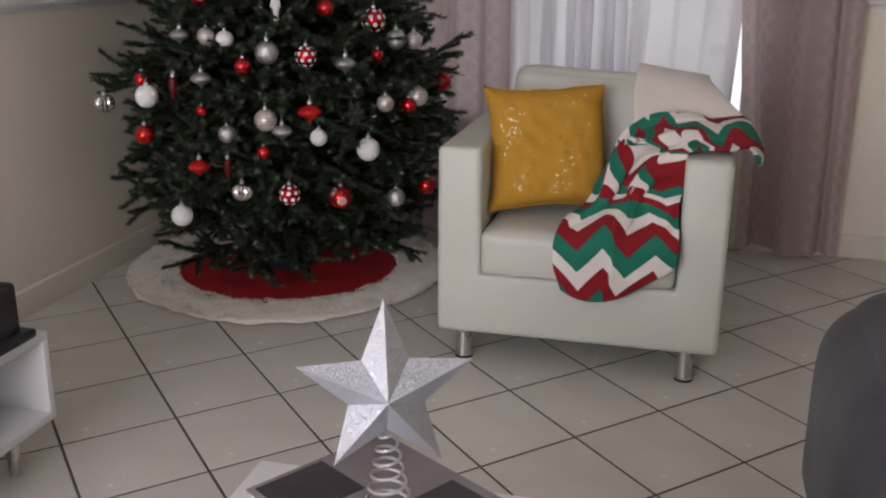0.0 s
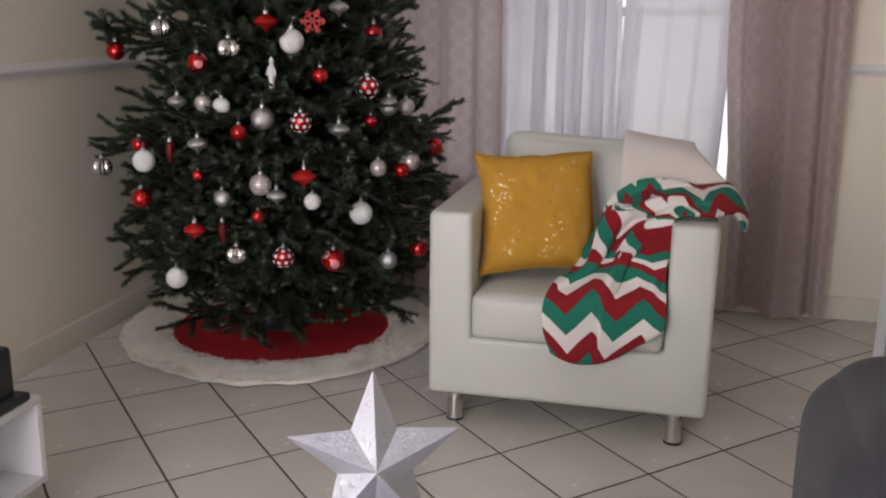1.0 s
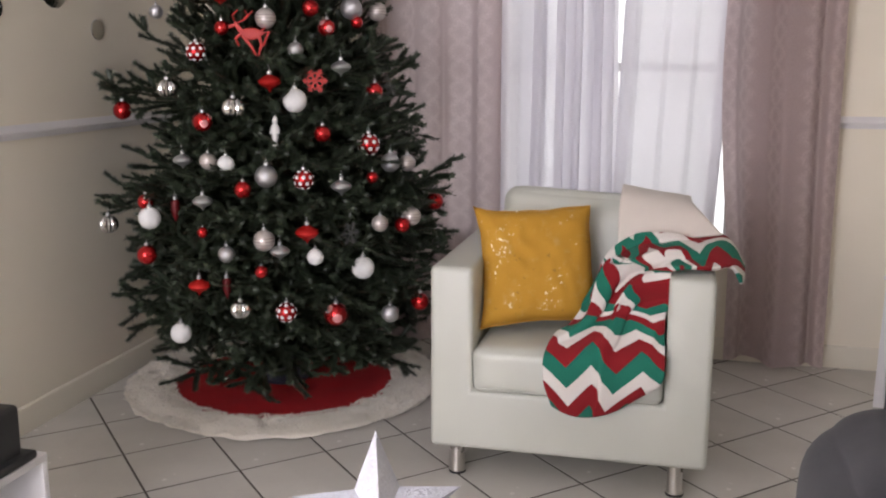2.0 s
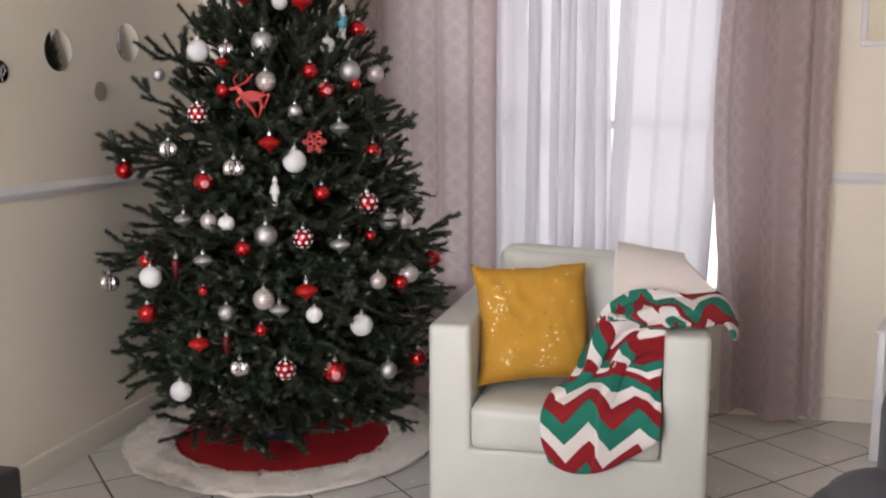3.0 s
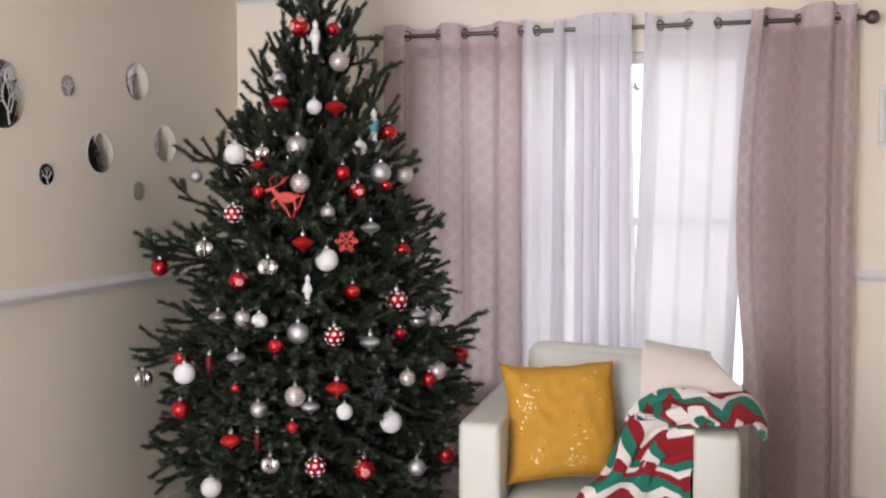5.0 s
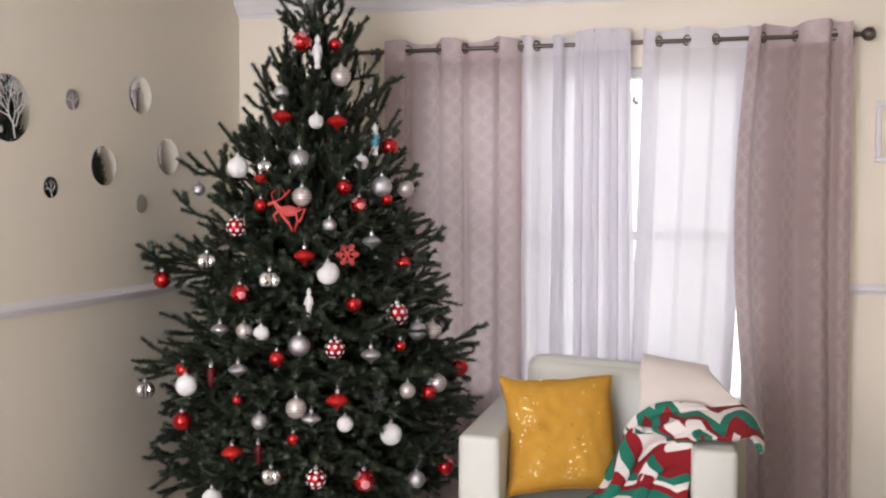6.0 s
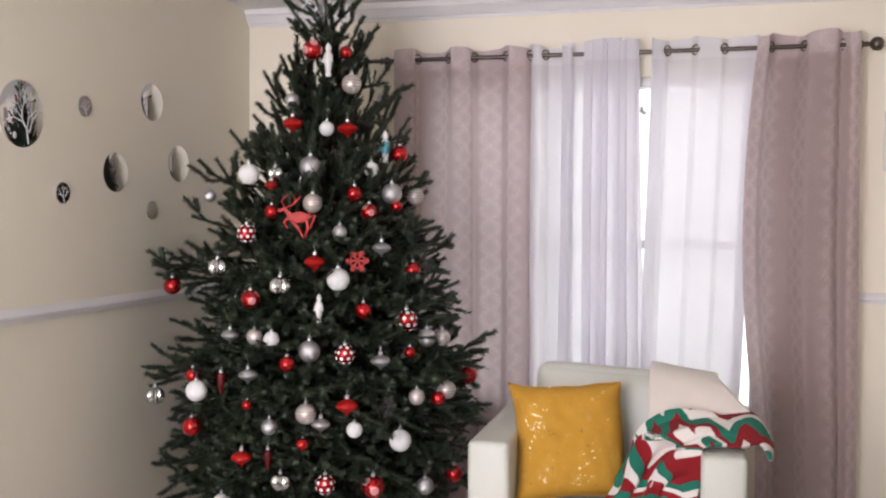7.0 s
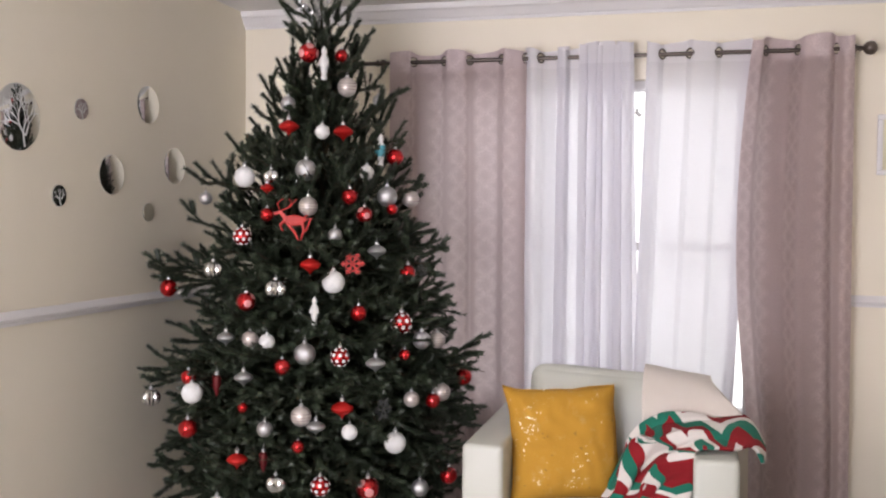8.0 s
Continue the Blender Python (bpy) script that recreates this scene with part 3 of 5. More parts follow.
# ---- framed picture on the north wall ----
pic = thing("picture_frame", (3.30, YW, 1.61), "white framed small picture hanging on the cream wall", "picture")
fx0, fx1, fz0, fz1 = 3.165, 3.425, 1.612, 1.872
for a, c, p, q in ((fx0, fx1, fz0, fz0 + 0.022), (fx0, fx1, fz1 - 0.022, fz1), (fx0, fx0 + 0.022, fz0 + 0.022, fz1 - 0.022), (fx1 - 0.022, fx1, fz0 + 0.022, fz1 - 0.022)):
    part("frame_strip", box(a, c, YW - 0.022, YW - 0.001, p, q, 0.004), TRIM, pic)
part("picture", box(fx0 + 0.02, fx1 - 0.02, YW - 0.010, YW - 0.002, fz0 + 0.02, fz1 - 0.02), surface("pale_print", (0.66, 0.60, 0.42), (0.78, 0.74, 0.60), 0.5, big=9, fine=60, bump=0), pic, "pale yellow print", smooth=0)

# ---- armchair ----
AX0, AX1, AY0, AY1, AZ0, AZT = 1.697, 2.552, -0.067, 0.69, 0.108, 0.695
chair = thing("armchair", ((AX0 + AX1) / 2, 0.31, 0), "white leather armchair with square arms and steel legs", "armchair", "")
b = bmesh.new()
U_SHAPE = ((AX0, AZ0), (AX1, AZ0), (AX1, AZT), (AX1 - 0.135, AZT), (AX1 - 0.135, 0.302), (AX0 + 0.135, 0.302), (AX0 + 0.135, AZT), (AX0, AZT))
fr, bk_ = ([b.verts.new((x, y, z)) for x, z in U_SHAPE] for y in (AY0, AY1))
b.faces.new(fr)
b.faces.new(bk_[::-1])
for i in range(8):
    b.faces.new([fr[i], bk_[i], bk_[(i + 1) % 8], fr[(i + 1) % 8]])
bmesh.ops.recalc_face_normals(b, faces=b.faces)
bmesh.ops.bevel(b, geom=b.edges[:], offset=0.019, segments=4, profile=0.5, affect="EDGES")
part("upholstered_frame", b, LEATHER, chair, smooth=50)
part("seat_cushion", soft_box(AX0 + 0.138, AX1 - 0.138, AY0 - 0.014, 0.44, 0.304, 0.446, 0.026, (0.0, 0.007, 0.014), seed=4), LEATHER, chair, "loose leather seat cushion", smooth=180)
b = soft_box(AX0 + 0.145, AX1 - 0.115, 0.0, 0.19, 0.40, 0.897, 0.05, (0.0, 0.022, 0.008), seed=5)
bmesh.ops.transform(b, matrix=pose(0, 0.30, 0.40) @ pose(0, 0, 0, -9, 0, 0) @ pose(0, -0.0, -0.40), verts=b.verts)
for v in b.verts:
    v.co.z -= 0.030 * (v.co.x - 1.9) / 0.55
part("back_cushion", b, LEATHER, chair, "leaning leather back cushion", smooth=180)
part("back_frame", soft_box(AX0 + 0.13, AX1 - 0.13, 0.53, AY1 - 0.002, AZ0, 0.80, 0.03, (0, 0.004, 0.004), seed=6), LEATHER, chair, smooth=180)
pts = [(AX0 + 0.155 + (AX1 - AX0 - 0.31) * i / 24, AY0 - 0.0165 + 0.003 * abs(i - 12) / 12, 0.318) for i in range(25)]
part("piping", tube(pts, 0.0025, 6), LEATHER, chair)
for x, y in ((1.773, 0.0), (2.462, -0.006), (1.773, 0.61), (2.462, 0.61)):
    b = lathe([(0, 0.001), (0.025, 0.001), (0.0275, 0.006), (0.0275, 0.012), (0.0235, 0.013), (0.0235, AZ0 + 0.004), (0, AZ0 + 0.004)], 20, m=pose(x, y, 0))
    leg = part("leg", b, CHROME, chair, "brushed steel leg")
    part("foot_cap", lathe([(0.0275, 0.002), (0.0282, 0.002), (0.0285, 0.009), (0.0275, 0.0095)], 20, m=pose(x, y, 0)), RUBBER, leg, "black plastic foot cap")

# mustard cushion leaning in the corner of the seat
def cushion_sheet(side):
    def f(u, v):
        a, c = 2 * u - 1, 2 * v - 1
        w, h = 0.182, 0.188
        pin = 1 - 0.06 * (1 - c * c) * abs(a) ** 3
        pin2 = 1 - 0.06 * (1 - a * a) * abs(c) ** 3
        t = 0.070 * (max(0.0, (1 - a ** 4) * (1 - c ** 4))) ** 0.62
        n = noise.noise(Vector((a * 1.7, c * 1.7, side * 3))) * 0.014 * (1 - a * a) * (1 - c * c) + noise.noise(Vector((a * 4.5, c * 4.5, 2 + side))) * 0.009 * (1 - a ** 4) * (1 - c ** 4)
        crease = 0.004 * math.sin(9 * (a + c)) * (abs(a * c)) ** 2
        ear = max(0.0, -a) ** 6 * max(0.0, c) ** 6 * 0.012 + max(0.0, -a) ** 8 * max(0.0, -c) ** 8 * 0.008
        wob = 0.005 * noise.noise(Vector((a * 2.6, c * 2.6, 11))) * max(abs(a), abs(c)) ** 4
        pleat = 0.006 * math.exp(-((a + 0.80 - 0.25 * (c - 0.6)) / 0.06) ** 2) * max(0.0, c) - 0.005 * math.exp(-((c - 0.78) / 0.05) ** 2) * max(0.0, a)
        return Vector((a * (w * pin + ear) + wob, side * (t + n + pleat * (1 - a ** 4) * (1 - c ** 4)) + crease, c * (h * pin2 + ear) + wob))
    return f


cush = thing("throw_pillow", (2.0, 0.06, 0.46), "mustard yellow cushion with worn gold foil flecks on the seat", "pillow")
b = sheet(cushion_sheet(-1), 48, 48)
b2 = sheet(cushion_sheet(1), 48, 48)
me = bpy.data.meshes.new("tmp")
b2.to_mesh(me)
b2.free()
b.from_mesh(me)
bpy.data.meshes.remove(me)
bmesh.ops.remove_doubles(b, verts=b.verts, dist=0.0008)
bmesh.ops.recalc_face_normals(b, faces=b.faces)
PIL = pose(1.998, 0.145, 0.668) @ pose(0, 0, 0, 0, 0, 14) @ pose(0, 0, 0, -17, 0, 0) @ pose(0, 0, 0, 0, -2.5, 0)
bmesh.ops.transform(b, matrix=PIL, verts=b.verts)
part("cover", b, PILLOW, cush, smooth=180)
rim = []
for i in range(80):
    s = 4 * i / 80
    k, w = int(s), s - int(s)
    u, v = ((w, 0), (1, w), (1 - w, 1), (0, 1 - w))[k]
    rim.append(PIL @ cushion_sheet(1)(u, v))
rim.append(rim[0])
part("seam", tube(rim, 0.003, 6), PILLOW, cush, "stitched seam round the edge")


# striped blanket: bands across it run from the seat's front edge over the right arm
BL = [Vector(p) for p in ((2.085, -0.108, 0.315), (2.062, -0.112, 0.375), (2.060, -0.092, 0.440), (2.085, -0.02, 0.480), (2.125, 0.03, 0.505), (2.165, 0.08, 0.56), (2.215, 0.16, 0.64), (2.250, 0.20, 0.715), (2.340, 0.28, 0.765), (2.450, 0.30, 0.765), (2.570, 0.29, 0.760), (2.622, 0.27, 0.690))]
BR = [Vector(p) for p in ((2.345, -0.108, 0.315), (2.408, -0.112, 0.385), (2.416, -0.092, 0.450), (2.412, -0.04, 0.500), (2.412, -0.01, 0.560), (2.418, 0.0, 0.625), (2.428, 0.0, 0.685), (2.452, -0.01, 0.702), (2.500, 0.0, 0.706), (2.545, 0.02, 0.706), (2.592, 0.06, 0.706), (2.620, 0.09, 0.655))]


def pleats(u, v):
    """Slanting pleats where the cloth is gathered: how far it rises, and how much cloth is tucked away."""
    g = math.exp(-((v - 0.50) / 0.20) ** 2)
    q = 2.2 * u - 3.4 * v + 2.6 + 0.22 * math.sin(v * 13 + u * 4)
    k = math.floor(q)
    s = q - k
    rise = s ** 1.5 if s < 0.86 else 0.86 ** 1.5 * (1 - (s - 0.86) / 0.14)
    step = k + (0 if s < 0.86 else (s - 0.86) / 0.14)
    return g, rise, step


def blanket(u, v):
    a, c = spline(BL, v), spline(BR, v)
    p = a.lerp(c, u)
    side = (c - a).normalized()
    run = (spline(BL, min(1, v + 0.02)) - spline(BL, max(0, v - 0.02))).normalized()
    nrm = side.cross(run)
    if nrm.y > 0 and nrm.z < 0:
        nrm = -nrm
    if nrm.z < -0.2:
        nrm = -nrm
    mid = math.sin(math.pi * min(1, max(0, u))) * (1 - 0.8 * max(0, (v - 0.8) / 0.2))
    hang = max(0, 1 - v / 0.18)
    g, rise, step = pleats(u, v)
    soft = 0.007 * math.sin(u * 9 - v * 14 + 1) + 0.014 * noise.noise(Vector((u * 4, v * 9, 0.5)))
    loft = (0.016 + 0.020 * mid + soft * (0.2 + 0.8 * mid)) * (1 - hang) + 0.004 * math.sin(u * 8) * hang
    loft += 0.095 * g * rise * (0.35 + 0.65 * mid)
    loft -= 0.045 * math.exp(-((v - 0.46) / 0.10) ** 2) * max(0.0, (u - 0.72) / 0.28)
    # the right half of the lobe lies tucked over the left
    tuck = min(1.0, max(0.0, (u - 0.47) / 0.03)) * math.exp(-((v - 0.16) / 0.16) ** 2)
    p = p + nrm * (loft + 0.010 * tuck * (1 - 0.6 * u)) + side * (0.020 * g * math.sin(2 * math.pi * rise) * mid)
    roll = max(0.0, (v - 0.82) / 0.18)
    p = p + Vector((0.0, 0.0, -0.004)) * roll * (1 - mid) + Vector((0.006, 0, 0.012)) * math.sin(math.pi * u) * roll
    p.z -= 0.052 * hang ** 2 * (1 - abs(2 * u - 0.75) ** 2) * (1 if v < 0.12 else 0.6)
    return p


def chevron_uv(u, v):
    """The cloth twists on its way up, so that the bands turn along the arm; tucks swallow part of it."""
    w = min(1, max(0, (v - 0.52) / 0.25))
    th = 1.15 * w * w * (3 - 2 * w)
    c, s = math.cos(th), math.sin(th)
    g, rise, step = pleats(u, v)
    tuck = min(1.0, max(0.0, (u - 0.47) / 0.03)) * max(0.0, 1 - v / 0.42)
    uu = u * 2.3 - 0.48 + 0.06 * tuck + 0.30 * g * step
    vv = v * 16.5 + 2.32 + 0.25 * tuck + 0.9 * g * step
    return (c * uu + s * (v * 8.0 - 3), c * vv + s * (u * 5.5 + 4))


throw = thing("throw_blanket", (2.3, 0.0, 0.45), "knitted red, green and white chevron blanket draped over the armchair", "blanket")
face = part("chevron_face", sheet(blanket, 110, 180, chevron_uv), CHEVRON, throw, smooth=180)
face.modifiers.new("thick", "SOLIDIFY").thickness = 0.012
CL = [Vector(p) for p in ((2.262, 0.52, 0.70), (2.252, 0.47, 0.845), (2.250, 0.40, 0.896), (2.248, 0.32, 0.888), (2.246, 0.262, 0.82), (2.250, 0.215, 0.715))]
CR = [Vector(p) for p in ((2.472, 0.52, 0.70), (2.470, 0.47, 0.81), (2.470, 0.40, 0.864), (2.474, 0.32, 0.858), (2.505, 0.262, 0.835), (2.570, 0.215, 0.780))]


def reverse(u, v):
    p = spline(CL, v).lerp(spline(CR, v), u)
    return p + Vector((0, -0.010, 0.006)) * (math.sin(u * 7 + v * 3) * 0.35 + math.sin(math.pi * u) * 0.4 + 0.5)


back = part("plain_reverse", sheet(reverse, 30, 50), CREAM_KNIT, throw, "cream plain reverse side of the blanket", smooth=180)
back.modifiers.new("thick", "SOLIDIFY").thickness = 0.008

# ---- tree skirt ----
TX, TY = 0.885, 0.69
skirt = thing("tree_skirt", (TX, TY, 0), "round red plush tree skirt with a wide white fur border", "tree skirt")


def skirt_ring(r0, r1, z0, wob, h):
    def f(u, v):
        a = 2 * math.pi * u
        n = noise.noise(Vector((math.cos(a) * 3, math.sin(a) * 3, r0))) * wob
        n2 = noise.noise(Vector((math.cos(a) * 11, math.sin(a) * 11, 7 + r0))) * wob * 0.55
        r = r0 + (r1 - r0) * v + (n + n2) * (v if r1 > 0.5 else v)
        if r0 > 0.3:
            r += (n2 * 0.8) * (1 - v)
        z = z0 + h * (math.sin(math.pi * min(1, max(0.0, v))) ** 0.5) + 0.008 * noise.noise(Vector((math.cos(a) * r * 9, math.sin(a) * r * 9, 2))) * (1 - 0.6 * v)
        if r0 > 0.3:
            z += 0.013 * noise.noise(Vector((math.cos(a) * r * 17, math.sin(a) * r * 17, 1.0))) * math.sin(math.pi * v)
        return (TX + r * math.cos(a), TY + r * math.sin(a), max(0.003, z))
    return f


part("plush_centre", sheet(skirt_ring(0.045, 0.460, 0.008, 0.014, 0.006), 120, 24), SKIRT_RED, skirt, "deep red plush centre", smooth=180)
part("fur_border", sheet(skirt_ring(0.438, 0.628, 0.008, 0.030, 0.016), 260, 18), FUR, skirt, "white fur border", smooth=180)

# tufts of the fur border
rf = np.random.RandomState(3)
nf = 42000
fa, fr = rf.uniform(0, 2 * math.pi, nf), np.sqrt(rf.uniform(0.436 ** 2, 0.634 ** 2, nf))
clump = np.array([noise.noise(Vector((math.cos(a) * r * 17, math.sin(a) * r * 17, 1.0))) for a, r in zip(fa, fr)])
root = np.stack([TX + fr * np.cos(fa), TY + fr * np.sin(fa), 0.018 + 0.015 * clump], 1)
lean = np.stack([np.cos(fa) * 0.5 + clump + 0.5 * rf.randn(nf), np.sin(fa) * 0.5 - clump + 0.5 * rf.randn(nf), 0.55 + 0.5 * rf.rand(nf)], 1)
lean /= np.linalg.norm(lean, axis=1)[:, None]
tipf = root + lean * rf.uniform(0.006, 0.016, nf)[:, None]
tipf[:, 2] = np.maximum(tipf[:, 2], 0.004)
wid = np.cross(lean, rf.randn(nf, 3))
wid *= 0.0022 / np.linalg.norm(wid, axis=1)[:, None]
co = np.stack([root - wid, root + wid, tipf], 1).reshape(-1, 3) - np.array([TX, TY, 0])
fur = bpy.data.meshes.new("fur")
fur.from_pydata(co.tolist(), [], np.arange(3 * nf).reshape(-1, 3).tolist())
fur.materials.append(FUR)
tufts = new("fur", fur)
tufts.parent = skirt
tufts["kind"] = "stuff"

# ---- low bench by the west wall ----
bench = thing("media_bench", (0.66, -1.7, 0), "low white open media bench on short legs", "bench")
QX0, QX1, QY0, QY1, QZ0, QZ1, QT = 0.46, 0.936, -2.55, -0.925, 0.13, 0.36, 0.02
part("top_panel", box(QX0, QX1, QY0, QY1, QZ1 - QT, QZ1, 0.002), WHITE_LAC, bench)
part("bottom_panel", box(QX0, QX1, QY0, QY1, QZ0, QZ0 + QT, 0.002), WHITE_LAC, bench)
for y in (QY0, (QY0 + QY1) / 2 - 0.01, QY1 - QT):
    part("side_panel", box(QX0, QX1 - 0.001, y, y + QT, QZ0 + QT, QZ1 - QT, 0.001), WHITE_LAC, bench)
part("back_panel", box(QX0 + 0.002, QX0 + 0.008, QY0 + QT, QY1 - QT, QZ0 + QT, QZ1 - QT), WHITE_LAC, bench)
for x in (QX0 + 0.07, QX1 - 0.075):
    for y in (QY0 + 0.08, QY1 - 0.08):
        part("leg", rod((x, y, 0), (x, y, QZ0), 0.016, 0.022, 16), CHROME, bench, "grey metal leg")
spk = thing("speaker", (0.86, -1.02, QZ1), "small black loudspeaker box standing on the white bench", "speaker")
part("cabinet", box(0.80, 0.915, -1.085, -0.985, QZ1 + 0.012, QZ1 + 0.145, 0.012, 3), RUBBER, spk)
part("foot_plate", box(0.785, 0.937, -1.10, -0.960, QZ1, QZ1 + 0.022, 0.008, 3), RUBBER, spk)
for k, (dx, dz, mt) in enumerate(((0.0, 0.012, PAPER), (0.006, 0.010, DARKPRINT), (-0.004, 0.014, PAPER), (0.004, 0.010, DARKPRINT), (0.0, 0.012, PAPER))):
    z = QZ0 + QT + 0.0125 * k
    mag = thing("magazine", (0.83, -1.25, z), "magazine lying in a pile inside the white bench", "magazine", "magazines in the bench")
    part("pages", box(0.72 + dx, 0.925 + dx, -1.42, -1.165 - dx, z, z + 0.011, 0.002), mt, mag)

# ---- grey velvet sofa end ----
sofa = thing("velvet_armchair", (3.2, -0.9, 0), "dark grey velvet tub armchair with a rounded arm", "armchair")
part("arm", soft_box(2.722, 3.05, -1.30, -0.69, 0.05, 0.600, 0.150, (0.02, 0.03, 0.012), 18, 8), VELVET, sofa, smooth=180)
part("arm", soft_box(3.52, 3.83, -1.30, -0.69, 0.05, 0.600, 0.150, (0.02, 0.03, 0.012), 18, 9), VELVET, sofa, smooth=180)
part("seat_cushion", soft_box(3.02, 3.54, -1.34, -0.60, 0.07, 0.46, 0.06, (0, 0.02, 0.02), 12, 10), VELVET, sofa, smooth=180)
part("backrest", soft_box(2.872, 3.66, -0.95, -0.67, 0.07, 0.84, 0.12, (0.0, 0.03, 0.01), 16, 11), VELVET, sofa, smooth=180)
for x in (2.80, 3.72):
    for y in (-1.2, -0.78):
        part("leg", rod((x, y, 0), (x, y, 0.09), 0.018, 0.024), RUBBER, sofa)

# ---- white side table ----
tab = thing("side_table", (3.45, 1.1, 0), "slim white side table with straight legs", "table")
TURNED = pose(3.205, 0.965, 0) @ pose(0, 0, 0, 0, 0, -17) @ pose(-3.205, -0.965, 0)


def turned(b):
    bmesh.ops.transform(b, matrix=TURNED, verts=b.verts)
    return b


part("tabletop", turned(box(3.200, 3.72, 0.965, 1.32, 0.507, 0.520, 0.004)), WHITE_LAC, tab)
part("apron", turned(box(3.225, 3.70, 0.985, 1.30, 0.487, 0.507, 0.003)), WHITE_LAC, tab)
for x in (3.222, 3.69):
    for y in (0.99, 1.29):
        b = box(x - 0.013, x + 0.013, y - 0.013, y + 0.013, 0, 0.507, 0.003)
        for vt in b.verts:
            if vt.co.z < 0.1:
                vt.co.x, vt.co.y = x + (vt.co.x - x) * 1.5, y + (vt.co.y - y) * 1.5
        part("leg", turned(b), WHITE_LAC, tab, "tapering white leg")

# ---- coffee table with photo box and star topper ----
CZ = 0.47
ct = thing("coffee_table", (2.05, -1.75, 0), "white lacquered coffee table", "table")
part("tabletop", box(1.78, 2.42, -2.15, -1.545, CZ - 0.035, CZ, 0.004), WHITE_LAC, ct)
for x in (1.83, 2.37):
    for y in (-2.10, -1.60):
        part("leg", box(x - 0.025, x + 0.025, y - 0.025, y + 0.025, 0, CZ - 0.035, 0.003), WHITE_LAC, ct)
bk = thing("photo_book", (2.03, -1.66, CZ), "glossy grey picture book lying on the coffee table", "book")
BKM = pose(2.03, -1.668, CZ) @ pose(0, 0, 0, 0, 0, -33)
b = box(-0.16, 0.16, -0.125, 0.125, 0.003, 0.031, 0.003)
bmesh.ops.transform(b, matrix=BKM, verts=b.verts)
part("page_block", b, PAPER, bk)
for z0, nm in ((0.0, "back_cover"), (0.031, "front_cover")):
    b = box(-0.165, 0.165, -0.13, 0.13, z0, z0 + 0.004, 0.0015)
    bmesh.ops.transform(b, matrix=BKM, verts=b.verts)
    part(nm, b, GREYPRINT if z0 else PAPER, bk)
for x0, x1, y0, y1, mt in ((-0.155, -0.05, -0.12, 0.0, DARKPRINT), (0.02, 0.13, 0.0, 0.11, DARKPRINT), (0.03, 0.16, -0.125, -0.02, PAPER)):
    b = box(x0, x1, y0, y1, 0.0352, 0.0362)
    bmesh.ops.transform(b, matrix=BKM, verts=b.verts)
    part("printed_picture", b, mt, bk)

star = thing("star_topper", (2.047, -1.72, CZ + 0.035), "silver glitter star tree topper standing on a wire coil", "tree topper")
b = bmesh.new()
SC = Vector((2.047, -1.72, 0.705))
tips = []
for k in range(10):
    a = math.pi / 2 + 2 * math.pi * k / 10
    r = 0.122 if k % 2 == 0 else 0.053
    tips.append(b.verts.new(SC + Vector((r * math.cos(a), 0, r * math.sin(a)))))
for s in (-1, 1):
    c = b.verts.new(SC + Vector((0, s * 0.044, -0.004)))
    for k in range(10):
        b.faces.new([tips[k], tips[(k + 1) % 10], c])
bmesh.ops.recalc_face_normals(b, faces=b.faces)
m = Matrix.Translation(SC) @ pose(0, 0, 0, -8, -0.5, 21) @ Matrix.Translation(-SC)
bmesh.ops.transform(b, matrix=m, verts=b.verts)
part("star", b, STAR_GLIT, star, "five-pointed faceted glitter star", smooth=0)
pts = []
for i in range(200):
    w = i / 199
    a = 2 * math.pi * 7 * w
    r = 0.036 * (1 - w) + 0.010 * w
    pts.append((2.047 + r * math.cos(a), -1.715 + r * math.sin(a), CZ + 0.040 + (0.135) * w))
pts += [(2.047, -1.715, CZ + 0.175 + 0.004), (2.047, -1.715, CZ + 0.20)]
part("coil", tube(pts, 0.0023, 6), SILVER_GLIT, star, "silver glitter wire coil")

# ---- ornaments: baubles and figures on the tree ----
HUNG = []      # centre and radius, so that the foliage makes room
PROTO = {}
KINDS = {
    "R": ("red_bauble", "glossy red glass bauble hanging on the tree"),
    "RP": ("patterned_red_bauble", "glossy red bauble with frosted pink pattern"),
    "P": ("dotted_bauble", "red bauble covered with white dots"),
    "RD": ("red_onion_ornament", "satin red onion-shaped ornament with pointed end"),
    "RL": ("red_drop_ornament", "long dark red glass drop ornament"),
    "W": ("white_bauble", "white glitter bauble hanging on the tree"),
    "S": ("silver_bauble", "silver glitter bauble hanging on the tree"),
    "SR": ("ribbed_silver_bauble", "mirror silver ribbed bauble hanging on the tree"),
    "D": ("silver_onion_ornament", "satin silver onion-shaped ornament with pointed end"),
    "C": ("champagne_bauble", "pale champagne bauble with thin stripes"),
    "FR": ("red_snowflake", "red flat snowflake ornament"),
    "FS": ("silver_snowflake", "silver glitter snowflake ornament"),
    "DE": ("reindeer_ornament", "flat red leaping deer ornament"),
    "FA": ("figurine_ornament", "small white ceramic figurine ornament"),
    "FN": ("soldier_ornament", "small figurine ornament in white and teal"),
}
SKIN = {"R": RED_GLOSS, "RP": RED_GLOSS, "P": RED_GLOSS, "RD": RED_SATIN, "RL": RED_DARK, "W": WHITE_GLIT, "S": SILVER_GLIT, "SR": SILVER_GLOSS, "D": SILVER_SATIN, "C": CHAMPAGNE}
U = 0.04       # the radius at which the models are built


